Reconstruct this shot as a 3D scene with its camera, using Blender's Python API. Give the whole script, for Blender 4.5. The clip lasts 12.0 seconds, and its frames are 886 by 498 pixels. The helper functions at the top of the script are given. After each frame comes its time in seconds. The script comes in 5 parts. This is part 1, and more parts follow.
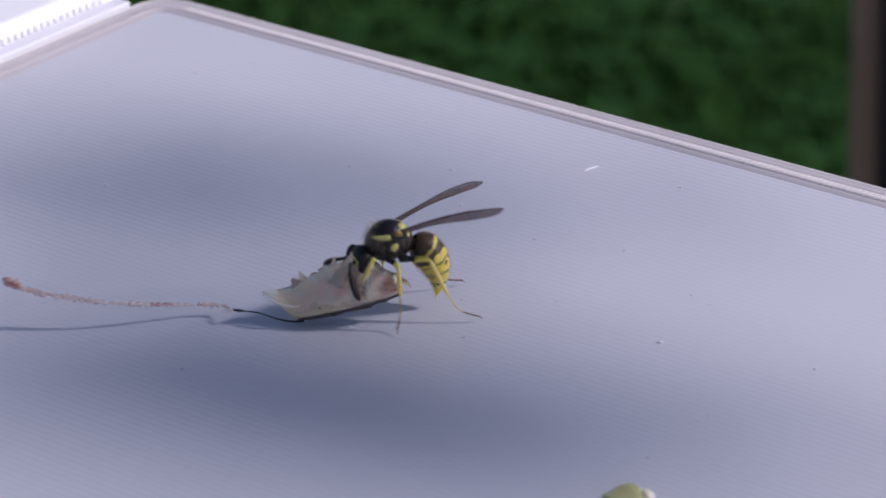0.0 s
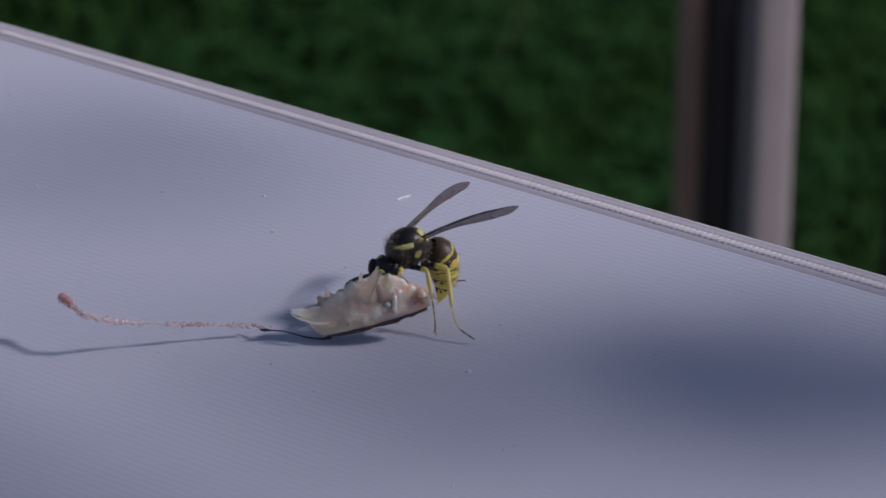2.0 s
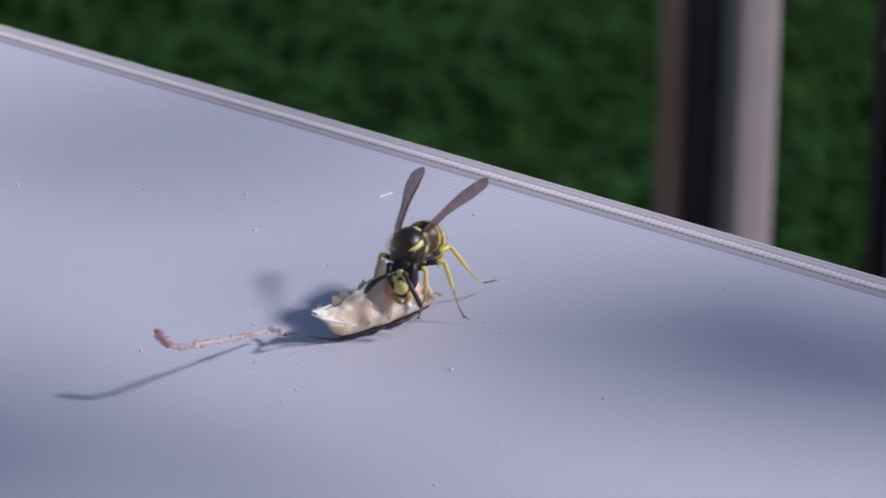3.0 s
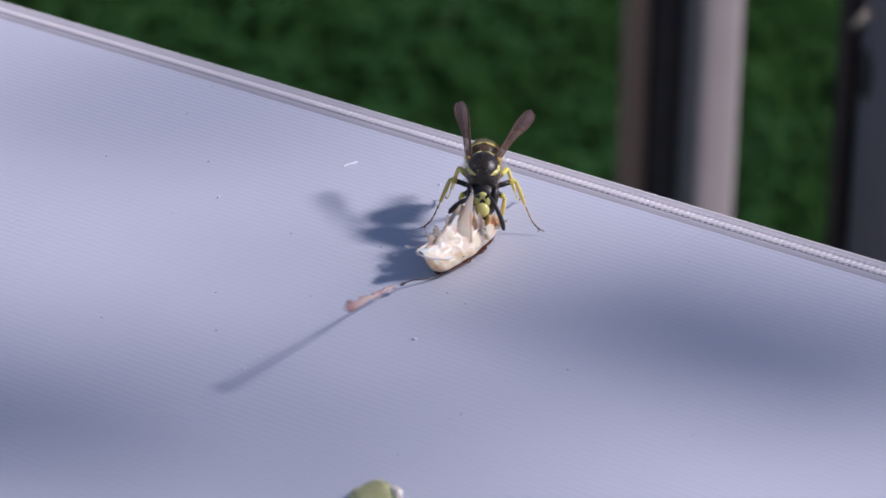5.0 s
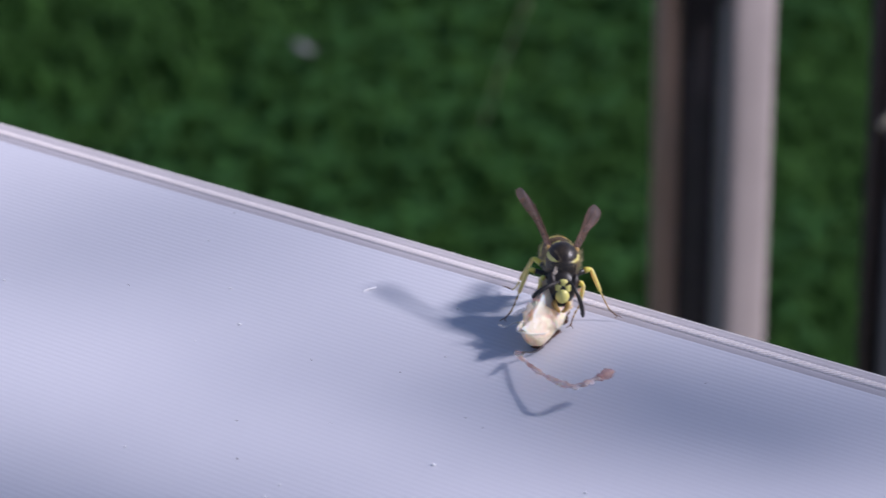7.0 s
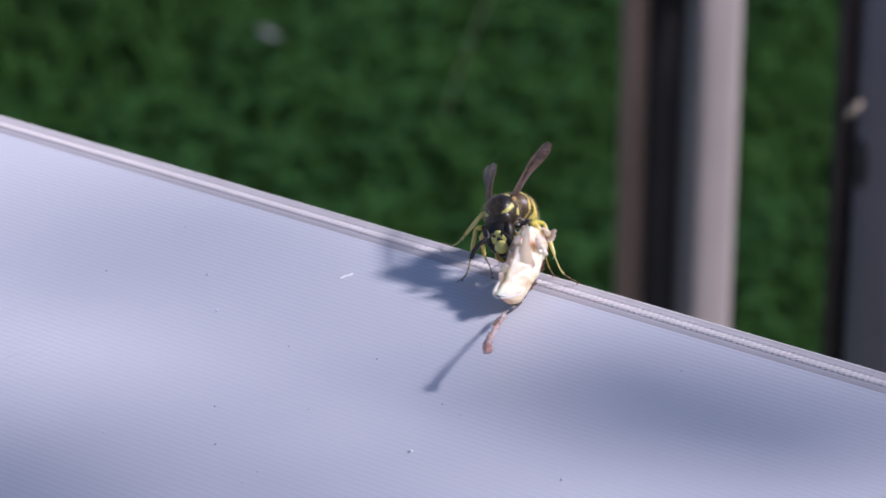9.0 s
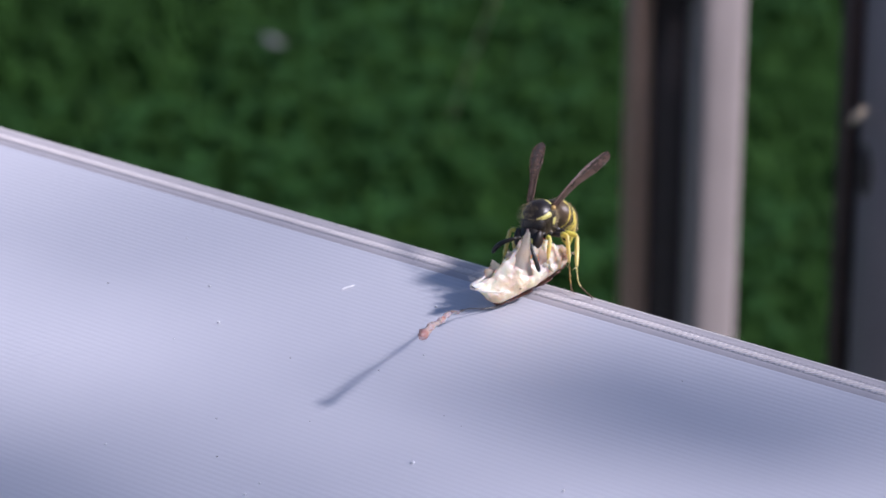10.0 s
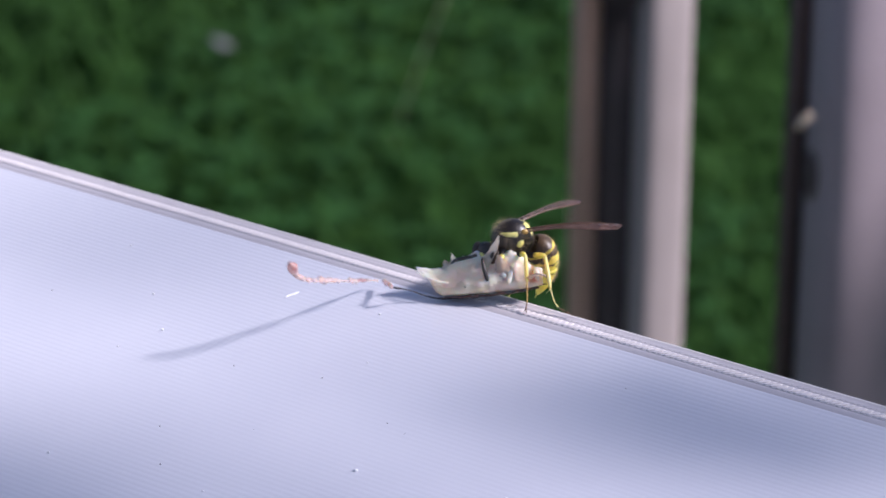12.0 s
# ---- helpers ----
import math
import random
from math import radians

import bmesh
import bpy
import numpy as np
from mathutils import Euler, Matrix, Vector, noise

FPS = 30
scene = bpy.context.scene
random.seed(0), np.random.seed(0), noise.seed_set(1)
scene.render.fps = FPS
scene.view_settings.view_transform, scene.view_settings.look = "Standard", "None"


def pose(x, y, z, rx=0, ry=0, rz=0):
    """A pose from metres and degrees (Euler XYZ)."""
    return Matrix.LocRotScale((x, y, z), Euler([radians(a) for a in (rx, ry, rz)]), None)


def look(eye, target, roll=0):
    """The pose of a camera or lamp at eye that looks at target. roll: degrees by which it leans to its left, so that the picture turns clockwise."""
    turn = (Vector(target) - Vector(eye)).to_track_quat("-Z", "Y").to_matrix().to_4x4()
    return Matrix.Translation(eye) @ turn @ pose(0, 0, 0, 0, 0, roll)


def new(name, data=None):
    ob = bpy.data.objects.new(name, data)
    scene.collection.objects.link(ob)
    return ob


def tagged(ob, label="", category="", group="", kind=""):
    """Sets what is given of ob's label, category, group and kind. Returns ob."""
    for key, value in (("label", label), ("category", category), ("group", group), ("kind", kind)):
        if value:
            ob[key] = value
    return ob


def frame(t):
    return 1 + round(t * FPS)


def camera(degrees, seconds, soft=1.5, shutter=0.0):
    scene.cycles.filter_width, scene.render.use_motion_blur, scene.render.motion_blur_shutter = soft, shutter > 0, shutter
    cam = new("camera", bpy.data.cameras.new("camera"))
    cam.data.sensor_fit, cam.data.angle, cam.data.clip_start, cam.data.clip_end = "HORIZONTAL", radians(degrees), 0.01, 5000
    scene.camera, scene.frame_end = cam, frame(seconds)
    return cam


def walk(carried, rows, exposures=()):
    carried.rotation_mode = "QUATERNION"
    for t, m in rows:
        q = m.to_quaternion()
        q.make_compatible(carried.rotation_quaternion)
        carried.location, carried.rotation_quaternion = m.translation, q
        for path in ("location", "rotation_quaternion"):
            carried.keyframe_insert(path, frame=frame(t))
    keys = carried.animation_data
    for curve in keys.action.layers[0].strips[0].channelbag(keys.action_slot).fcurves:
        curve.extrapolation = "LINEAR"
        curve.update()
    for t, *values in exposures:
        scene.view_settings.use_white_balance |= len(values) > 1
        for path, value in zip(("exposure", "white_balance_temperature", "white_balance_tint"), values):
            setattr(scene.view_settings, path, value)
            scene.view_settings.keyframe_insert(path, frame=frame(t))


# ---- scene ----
MM = 0.001
TOP = 0.72            # height of the table top


def aim(x, y, z, yaw, pitch, roll):
    """A camera pose over the table: millimetres from the table's corner, degrees."""
    return pose(x * MM, y * MM, TOP + z * MM, 90 - pitch, 0, -yaw) @ pose(0, 0, 0, 0, 0, roll)


def spot(x, y, z):
    """A place in millimetres from the table's corner."""
    return Vector((x * MM, y * MM, TOP + z * MM))


# ---- camera ----
cam = camera(14.0, 12.0, soft=1.5, shutter=0.5)
cam.data.dof.use_dof = True
cam.data.dof.focus_distance = 0.356
cam.data.dof.aperture_fstop = 58.0
walk(cam, [
    (0, aim(276.437, -284.501, 146.404, -39.572, 24.534, -1.922)),
    (0.5, aim(278.098, -282.161, 146.893, -38.971, 24.640, -1.363)),
    (1, aim(277.884, -282.613, 146.446, -38.761, 24.314, -1.130)),
    (1.5, aim(278.020, -283.253, 146.310, -37.355, 23.976, -0.679)),
    (2, aim(278.160, -283.583, 146.159, -36.613, 24.080, 0.141)),
    (2.5, aim(277.566, -283.199, 146.084, -36.351, 24.126, 0.212)),
    (2.7, aim(277.804, -283.232, 146.591, -36.261, 24.221, 0.200)),
    (4.3, aim(277.519, -282.916, 146.132, -36.535, 23.860, 0.350)),
    (4.5, aim(276.506, -282.422, 144.130, -36.066, 23.509, 0.245)),
    (5, aim(276.553, -282.337, 144.759, -35.581, 24.512, 1.076)),
    (5.5, aim(276.785, -283.192, 145.342, -36.094, 24.338, 0.562)),
    (6, aim(279.058, -282.668, 147.918, -38.198, 22.878, -0.518)),
    (6.5, aim(279.806, -283.566, 149.278, -37.812, 23.002, -0.363)),
    (7, aim(279.882, -282.970, 149.257, -36.317, 23.035, -0.055)),
    (7.2, aim(279.657, -283.906, 149.096, -36.210, 23.107, 0.530)),
    (8.8, aim(278.688, -285.295, 149.649, -36.042, 23.047, 0.399)),
    (9, aim(279.445, -285.099, 150.065, -35.644, 23.259, 0.487)),
    (9.5, aim(279.487, -285.038, 150.159, -35.703, 23.166, 0.409)),
    (10, aim(279.895, -284.866, 150.647, -35.753, 23.163, 0.212)),
    (10.5, aim(280.299, -285.089, 150.945, -35.651, 23.094, 0.264)),
    (11, aim(280.137, -285.329, 151.351, -35.266, 22.517, 0.408)),
    (11.5, aim(280.210, -285.023, 151.384, -34.792, 22.964, 0.778)),
    (12, aim(280.427, -284.588, 151.311, -34.884, 23.128, 0.583)),
], exposures=[(0.0, -0.31, 5870, 25), (0.2, -0.34, 5870, 25), (0.5, -0.39, 5870, 25), (1.0, -0.55, 5870, 26), (1.4, -0.19, 5950, 27), (1.6, -0.21, 5920, 27), (2.0, -0.92, 5730, 25), (2.5, -0.54, 5730, 25), (4.5, -0.24, 5730, 24.5), (5.0, -0.17, 5710, 25), (5.5, -0.45, 5710, 25), (6.5, 0.06, 5800, 25), (7.0, 0.12, 5780, 24.5), (10.0, 0.18, 5780, 24.5), (11.0, 0.38, 5820, 25), (12.0, 0.48, 5840, 24.5)])

# ---- light ----
SUN_DIR = Vector((1.08, 0.785, 1.0)).normalized()
world = bpy.data.worlds.new("sky")
scene.world = world
world.use_nodes = True
wn = world.node_tree.nodes
sky = wn.new("ShaderNodeTexSky")
sky.sky_type = "NISHITA"
sky.sun_disc = False
sky.sun_elevation = math.asin(SUN_DIR.z)
sky.sun_rotation = math.atan2(SUN_DIR.x, SUN_DIR.y)
wn["Background"].inputs["Strength"].default_value = 0.076
world.node_tree.links.new(sky.outputs[0], wn["Background"].inputs["Color"])
sun = new("sun", bpy.data.lights.new("sun", "SUN"))
sun.data.energy = 5.0
sun.data.angle = radians(8.0)
sun.data.color = (1.0, 0.94, 0.86)
sun.matrix_world = look(SUN_DIR * 9, (0, 0, 0))


# ---- materials ----
def material(name, colour, rough=0.5, metal=0.0, second=None, scale=200.0, amount=0.5, bump=0.0, bump_scale=None,
             detail=4.0, spec=0.5, sub=0.0, alpha=1.0, coat=0.0, island=0.0, deep=1.0):
    """A principled surface with two-scale colour variation and fine relief, in object space."""
    m = bpy.data.materials.new(name)
    m.use_nodes = True
    nt = m.node_tree
    b = nt.nodes["Principled BSDF"]
    b.inputs["Roughness"].default_value = rough
    b.inputs["Metallic"].default_value = metal
    b.inputs["Alpha"].default_value = alpha
    b.inputs["Specular IOR Level"].default_value = spec
    b.inputs["Coat Weight"].default_value = coat
    if sub:
        b.inputs["Subsurface Weight"].default_value = sub
        b.inputs["Subsurface Radius"].default_value = (0.0012 * deep, 0.0008 * deep, 0.0005 * deep)
        b.inputs["Subsurface Scale"].default_value = 1.0
    tc = nt.nodes.new("ShaderNodeTexCoord")
    if second is None:
        b.inputs["Base Color"].default_value = (*colour, 1)
    else:
        big = nt.nodes.new("ShaderNodeTexNoise")
        big.inputs["Scale"].default_value = scale
        big.inputs["Detail"].default_value = detail
        big.inputs["Roughness"].default_value = 0.62
        nt.links.new(tc.outputs["Object"], big.inputs["Vector"])
        ramp = nt.nodes.new("ShaderNodeValToRGB")
        ramp.color_ramp.elements[0].position = 0.5 - 0.5 * amount
        ramp.color_ramp.elements[1].position = 0.5 + 0.5 * amount
        ramp.color_ramp.elements[0].color = (*colour, 1)
        ramp.color_ramp.elements[1].color = (*second, 1)
        out = ramp.outputs["Color"]
        nt.links.new(big.outputs["Fac"], ramp.inputs["Fac"])
        if island:
            geo = nt.nodes.new("ShaderNodeNewGeometry")
            hsv = nt.nodes.new("ShaderNodeHueSaturation")
            mr = nt.nodes.new("ShaderNodeMapRange")
            mr.inputs["To Min"].default_value = 1 - island
            mr.inputs["To Max"].default_value = 1 + island
            nt.links.new(geo.outputs["Random Per Island"], mr.inputs["Value"])
            nt.links.new(mr.outputs[0], hsv.inputs["Value"])
            nt.links.new(out, hsv.inputs["Color"])
            out = hsv.outputs["Color"]
        nt.links.new(out, b.inputs["Base Color"])
    if bump:
        fine = nt.nodes.new("ShaderNodeTexNoise")
        fine.inputs["Scale"].default_value = bump_scale or scale * 4
        fine.inputs["Detail"].default_value = 3
        nt.links.new(tc.outputs["Object"], fine.inputs["Vector"])
        bp = nt.nodes.new("ShaderNodeBump")
        bp.inputs["Strength"].default_value = bump
        bp.inputs["Distance"].default_value = 0.25 / (bump_scale or scale * 4)
        nt.links.new(fine.outputs["Fac"], bp.inputs["Height"])
        nt.links.new(bp.outputs[0], b.inputs["Normal"])
    return m


def math_node(nt, op, a, b=None):
    n = nt.nodes.new("ShaderNodeMath")
    n.operation = op
    for i, v in enumerate((a, b)):
        if v is None:
            continue
        if isinstance(v, (int, float)):
            n.inputs[i].default_value = v
        else:
            nt.links.new(v, n.inputs[i])
    return n.outputs[0]


def dimpled_plastic(name, colour, second, pitch, depth, rough):
    """Moulded plastic with a staggered grain of small dimples and broad, faint staining."""
    m = material(name, colour, rough, 0, second, 14.0, 0.7)
    nt = m.node_tree
    b = nt.nodes["Principled BSDF"]
    tc = nt.nodes.new("ShaderNodeTexCoord")
    sep = nt.nodes.new("ShaderNodeSeparateXYZ")
    nt.links.new(tc.outputs["Object"], sep.inputs[0])
    k = 2 * math.pi / pitch
    u = math_node(nt, "MULTIPLY", sep.outputs[0], k)
    v = math_node(nt, "MULTIPLY", sep.outputs[1], k)
    wave = math_node(nt, "MULTIPLY", math_node(nt, "SINE", math_node(nt, "ADD", u, v)),
                     math_node(nt, "SINE", math_node(nt, "SUBTRACT", u, v)))
    grain = nt.nodes.new("ShaderNodeTexNoise")
    grain.inputs["Scale"].default_value = 900.0
    grain.inputs["Detail"].default_value = 3.0
    nt.links.new(tc.outputs["Object"], grain.inputs["Vector"])
    patch = nt.nodes.new("ShaderNodeTexNoise")
    patch.inputs["Scale"].default_value = 45.0
    nt.links.new(tc.outputs["Object"], patch.inputs["Vector"])
    worn = math_node(nt, "MULTIPLY", wave, math_node(nt, "ADD", math_node(nt, "MULTIPLY", patch.outputs["Fac"], 1.2), 0.1))
    height = math_node(nt, "ADD", worn, math_node(nt, "MULTIPLY", grain.outputs["Fac"], 0.5))
    bp = nt.nodes.new("ShaderNodeBump")
    bp.inputs["Strength"].default_value = 1.0
    bp.inputs["Distance"].default_value = depth
    nt.links.new(height, bp.inputs["Height"])
    nt.links.new(bp.outputs[0], b.inputs["Normal"])
    return m


TABLE = dimpled_plastic("grained grey-white plastic", (0.56, 0.57, 0.62), (0.64, 0.64, 0.68), 0.00168, 0.000020, 0.38)
RIM = material("satin rim plastic", (0.53, 0.49, 0.49), 0.42, 0, (0.60, 0.56, 0.56), 120, 0.6, 0.3, 1500)
EDGE_GLINT = material("pale edge highlight", (0.80, 0.75, 0.70), 0.4, 0, (0.86, 0.82, 0.77), 300, 0.6, 0.2, 2500)
BEAD = material("pale beading", (0.66, 0.61, 0.59), 0.30, 0, (0.73, 0.68, 0.66), 300, 0.6, 0.2, 2500)
BORDER = material("smooth grey-white plastic", (0.47, 0.44, 0.45), 0.45, 0, (0.53, 0.50, 0.51), 120, 0.6, 0.3, 1500)
LEDGE = material("lavender-white plastic", (0.68, 0.68, 0.72), 0.4, 0, (0.76, 0.76, 0.79), 120, 0.6, 0.3, 1500)
WHITE = material("white plastic", (0.80, 0.80, 0.82), 0.4, 0, (0.86, 0.86, 0.87), 60, 0.6, 0.2, 900)
PAINT = material("grey painted steel", (0.30, 0.26, 0.25), 0.55, 0.0, (0.36, 0.31, 0.30), 40, 0.7, 0.15, 700)
SHADED_PAINT = material("lavender-grey paint with shade in its tone", (0.235, 0.195, 0.21), 0.36, 0.0, (0.285, 0.24, 0.26), 40, 0.7, 0.2, 700)
DARK_LIP = material("dark brown anodised lip", (0.050, 0.030, 0.028), 0.5, 0.1, (0.085, 0.055, 0.050), 40, 0.7, 0.15, 700)
LIP = material("brown anodised lip", (0.44, 0.27, 0.19), 0.45, 0.1, (0.52, 0.34, 0.26), 40, 0.7, 0.15, 700)
HUSK = material("pale husk", (0.74, 0.56, 0.38), 0.6, 0, (0.82, 0.68, 0.50), 900, 0.7, 0.4, 2500)
RUBBER = material("black rubber", (0.054, 0.039, 0.039), 0.65, 0, (0.078, 0.058, 0.058), 90, 0.6, 0.4, 800)
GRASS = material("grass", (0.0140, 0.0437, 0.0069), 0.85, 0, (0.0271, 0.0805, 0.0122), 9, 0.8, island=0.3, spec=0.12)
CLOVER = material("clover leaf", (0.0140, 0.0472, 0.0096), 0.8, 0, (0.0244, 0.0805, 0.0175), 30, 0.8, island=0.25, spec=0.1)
SHADED_SOIL = material("thatch and soil with blade shade", (0.0087, 0.0280, 0.0043), 0.95, 0, (0.0175, 0.0490, 0.0079), 22, 0.8, 0.8, 90, spec=0.05)
STRAW = material("dry grass stalk", (0.24, 0.24, 0.13), 0.6, 0, (0.32, 0.31, 0.19), 80, 0.7)
PETAL = material("pale fallen petal", (0.055, 0.065, 0.065), 0.6, 0, (0.09, 0.095, 0.10), 60, 0.7, 0.3, 300)
BARK = material("bark", (0.10, 0.075, 0.05), 0.85, 0, (0.17, 0.13, 0.10), 18, 0.7, 0.9, 60)
LEAF = material("tree leaf", (0.035, 0.085, 0.02), 0.5, 0, (0.06, 0.13, 0.03), 12, 0.8, 0.3, 120, island=0.3)
MARK = material("greenish yellow cuticle", (0.70, 0.63, 0.12), 0.25, 0, (0.84, 0.79, 0.30), 900, 0.7, 0.25, 4000)
FUZZ = material("brownish black thorax", (0.010, 0.008, 0.006), 0.36, 0, (0.024, 0.016, 0.011), 900, 0.7, 0.5, 4000)
CHITIN = material("black cuticle", (0.010, 0.009, 0.008), 0.42, 0, (0.026, 0.020, 0.015), 900, 0.7, 0.35, 5000)
YELLOW = material("yellow cuticle", (0.82, 0.62, 0.06), 0.30, 0, (0.90, 0.77, 0.18), 900, 0.7, 0.25, 4000, sub=0.6)
PALE = material("pale yellow cuticle", (0.84, 0.78, 0.42), 0.32, 0, (0.84, 0.76, 0.42), 900, 0.7, 0.2, 4000)
EYE = material("compound eye", (0.016, 0.012, 0.010), 0.45, 0, (0.035, 0.022, 0.015), 1500, 0.6, 0.25, 9000)
AMBER = material("amber leg cuticle", (0.42, 0.24, 0.05), 0.34, 0, (0.55, 0.36, 0.10), 900, 0.7, 0.2, 5000)
HAIR = material("golden brown hair", (0.40, 0.29, 0.14), 0.45, 0, (0.60, 0.47, 0.27), 500, 0.7)
SHIN = material("pale yellow leg cuticle", (0.82, 0.57, 0.13), 0.34, 0, (0.88, 0.72, 0.30), 900, 0.7, 0.2, 5000, sub=0.5)
FOOT = material("dark brown foot cuticle", (0.13, 0.065, 0.03), 0.4, 0, (0.24, 0.13, 0.06), 900, 0.7, 0.2, 5000)
TAN = material("brown hairy cuticle", (0.030, 0.018, 0.010), 0.4, 0, (0.13, 0.075, 0.030), 700, 0.7, 0.5, 4000)
WING = material("smoky wing membrane", (0.09, 0.05, 0.04), 0.18, 0, (0.30, 0.18, 0.14), 700, 0.7, 1.0, 1100, alpha=0.80, coat=0.7)
VEIN = material("wing vein", (0.07, 0.035, 0.02), 0.35, 0, (0.12, 0.06, 0.03), 900, 0.7)
FLESH = material("cream flesh", (0.88, 0.63, 0.44), 0.32, 0, (0.98, 0.845, 0.69), 330, 0.6, 0.7, 1500, sub=0.9, deep=2.0)
FLAP = material("pale torn flesh", (0.92, 0.76, 0.57), 0.35, 0, (0.98, 0.89, 0.75), 400, 0.7, 0.3, 1800, sub=0.5)
TAN_SHADED_FLESH = material("yellowish tan flesh with shade in its tone", (0.70, 0.53, 0.33), 0.35, 0, (0.86, 0.71, 0.52), 300, 0.6, 0.4, 1500, sub=0.9, deep=2.0)
FILM = material("clear skin film", (0.80, 0.74, 0.66), 0.25, 0, (0.90, 0.86, 0.80), 500, 0.7, 0.6, 1800, alpha=0.45)
PINKISH = material("raw pinkish flesh", (0.56, 0.33, 0.23), 0.24, 0, (0.93, 0.78, 0.62), 300, 0.7, 0.4, 1700, sub=0.9, deep=2.0, coat=0.3)
RIND = material("dark brown rind", (0.045, 0.018, 0.012), 0.3, 0, (0.14, 0.055, 0.035), 500, 0.7, 0.6, 2200, coat=0.2)
SPINE = material("black spine", (0.012, 0.010, 0.011), 0.3, 0, (0.03, 0.022, 0.022), 700, 0.7, 0.3, 3000)
GUT = material("pink gut thread", (0.74, 0.42, 0.37), 0.18, 0, (0.95, 0.82, 0.76), 700, 0.5, 0.7, 2500, sub=0.5, alpha=0.52)
CLOT = material("dark red clot", (0.48, 0.18, 0.15), 0.22, 0, (0.82, 0.55, 0.48), 900, 0.5, 0.6, 2500, sub=0.3, alpha=0.52)
LIME = material("yellow-green leaf bit", (0.86, 0.83, 0.40), 0.4, 0, (0.86, 0.84, 0.50), 400, 0.7, 0.6, 1500, sub=0.2)
CRUMB = material("white crumb", (0.86, 0.86, 0.88), 0.45, 0, (0.9, 0.9, 0.9), 2000, 0.5)
SPECK = material("dark dirt speck", (0.20, 0.20, 0.21), 0.8, 0, (0.28, 0.27, 0.27), 3000, 0.6)


# ---- mesh helpers ----
def ball(bm, c, r, turn=None, u=20, v=12):
    m = Matrix.Translation(c) @ (turn.to_4x4() if turn else Matrix()) @ Matrix.Diagonal((*r, 1))
    return bmesh.ops.create_uvsphere(bm, u_segments=u, v_segments=v, radius=1, matrix=m)["verts"]


def rod(bm, pts, radii, n=8, flat=1.0):
    """A closed swept tube along points, a radius at each."""
    pts = [Vector(p) for p in pts]
    side = None
    rings = []
    for i, p in enumerate(pts):
        d = (pts[min(i + 1, len(pts) - 1)] - pts[max(i - 1, 0)]).normalized()
        if side is None:
            side = d.orthogonal().normalized()
        side = (side - d * side.dot(d)).normalized()
        up = d.cross(side)
        rings.append([bm.verts.new(p + radii[i] * (math.cos(a) * side + flat * math.sin(a) * up))
                      for a in (2 * math.pi * k / n for k in range(n))])
    for a, b in zip(rings, rings[1:]):
        for k in range(n):
            bm.faces.new((a[k], a[(k + 1) % n], b[(k + 1) % n], b[k]))
    bm.faces.new(reversed(rings[0]))
    bm.faces.new(rings[-1])


def curve_points(ctrl, n):
    """n + 1 points along a smooth curve through the control points."""
    c = [Vector(p) for p in ctrl]
    c = [2 * c[0] - c[1]] + c + [2 * c[-1] - c[-2]]
    out = []
    spans = len(c) - 3
    for i in range(n + 1):
        s = min(i / n * spans, spans - 1e-6)
        k = int(s)
        u = s - k
        a, b, d, e = c[k:k + 4]
        out.append(0.5 * ((2 * b) + (d - a) * u + (2 * a - 5 * b + 4 * d - e) * u * u + (3 * b - a - 3 * d + e) * u ** 3))
    return out


def slab(bm, x0, x1, y0, y1, z0, z1, bevel=0.0, segs=2):
    r = bmesh.ops.create_cube(bm, size=1, matrix=Matrix.Translation(((x0 + x1) / 2, (y0 + y1) / 2, (z0 + z1) / 2)) @
                              Matrix.Diagonal((x1 - x0, y1 - y0, z1 - z0, 1)))
    if bevel:
        vs = set(r["verts"])
        bmesh.ops.bevel(bm, geom=[e for e in bm.edges if e.verts[0] in vs], offset=bevel, segments=segs, profile=0.5, affect="EDGES")


def rough_up(bm, amp, freq, seed=0):
    o = Vector((seed * 3.7, seed * 1.3, seed * 7.1))
    bm.normal_update()
    for v in bm.verts:
        v.co += v.normal * amp * noise.fractal(v.co * freq + o, 0.8, 2.0, 3)


def finish(name, bm, mats, smooth=True):
    bmesh.ops.recalc_face_normals(bm, faces=bm.faces)
    me = bpy.data.meshes.new(name)
    bm.to_mesh(me)
    bm.free()
    for m in (mats if isinstance(mats, (list, tuple)) else [mats]):
        me.materials.append(m)
    if smooth:
        for p in me.polygons:
            p.use_smooth = True
    return me


def part(name, bm, mats, parent, label="", smooth=True):
    ob = new(name, finish(name, bm, mats, smooth))
    ob.parent = parent
    if label:
        ob["label"] = label
    return ob


def many(name, shape, places, mat, parent, label=""):
    """One mesh of many small copies of a shape (vertices, faces), at the matrices given."""
    verts, faces = [], []
    for m in places:
        k = len(verts)
        verts += [tuple(m @ Vector(v)) for v in shape[0]]
        faces += [tuple(k + i for i in f) for f in shape[1]]
    me = bpy.data.meshes.new(name)
    me.from_pydata(verts, [], faces)
    me.materials.append(mat)
    for p in me.polygons:
        p.use_smooth = True
    ob = new(name, me)
    ob.parent = parent
    ob["label"] = label
    return tagged(ob, kind="stuff")


def bead_shape():
    bm = bmesh.new()
    ball(bm, (0, 0, 0), (1, 1, 1), None, 8, 5)
    bm.verts.index_update()
    s = [tuple(v.co) for v in bm.verts], [tuple(v.index for v in f.verts) for f in bm.faces]
    bm.free()
    return s


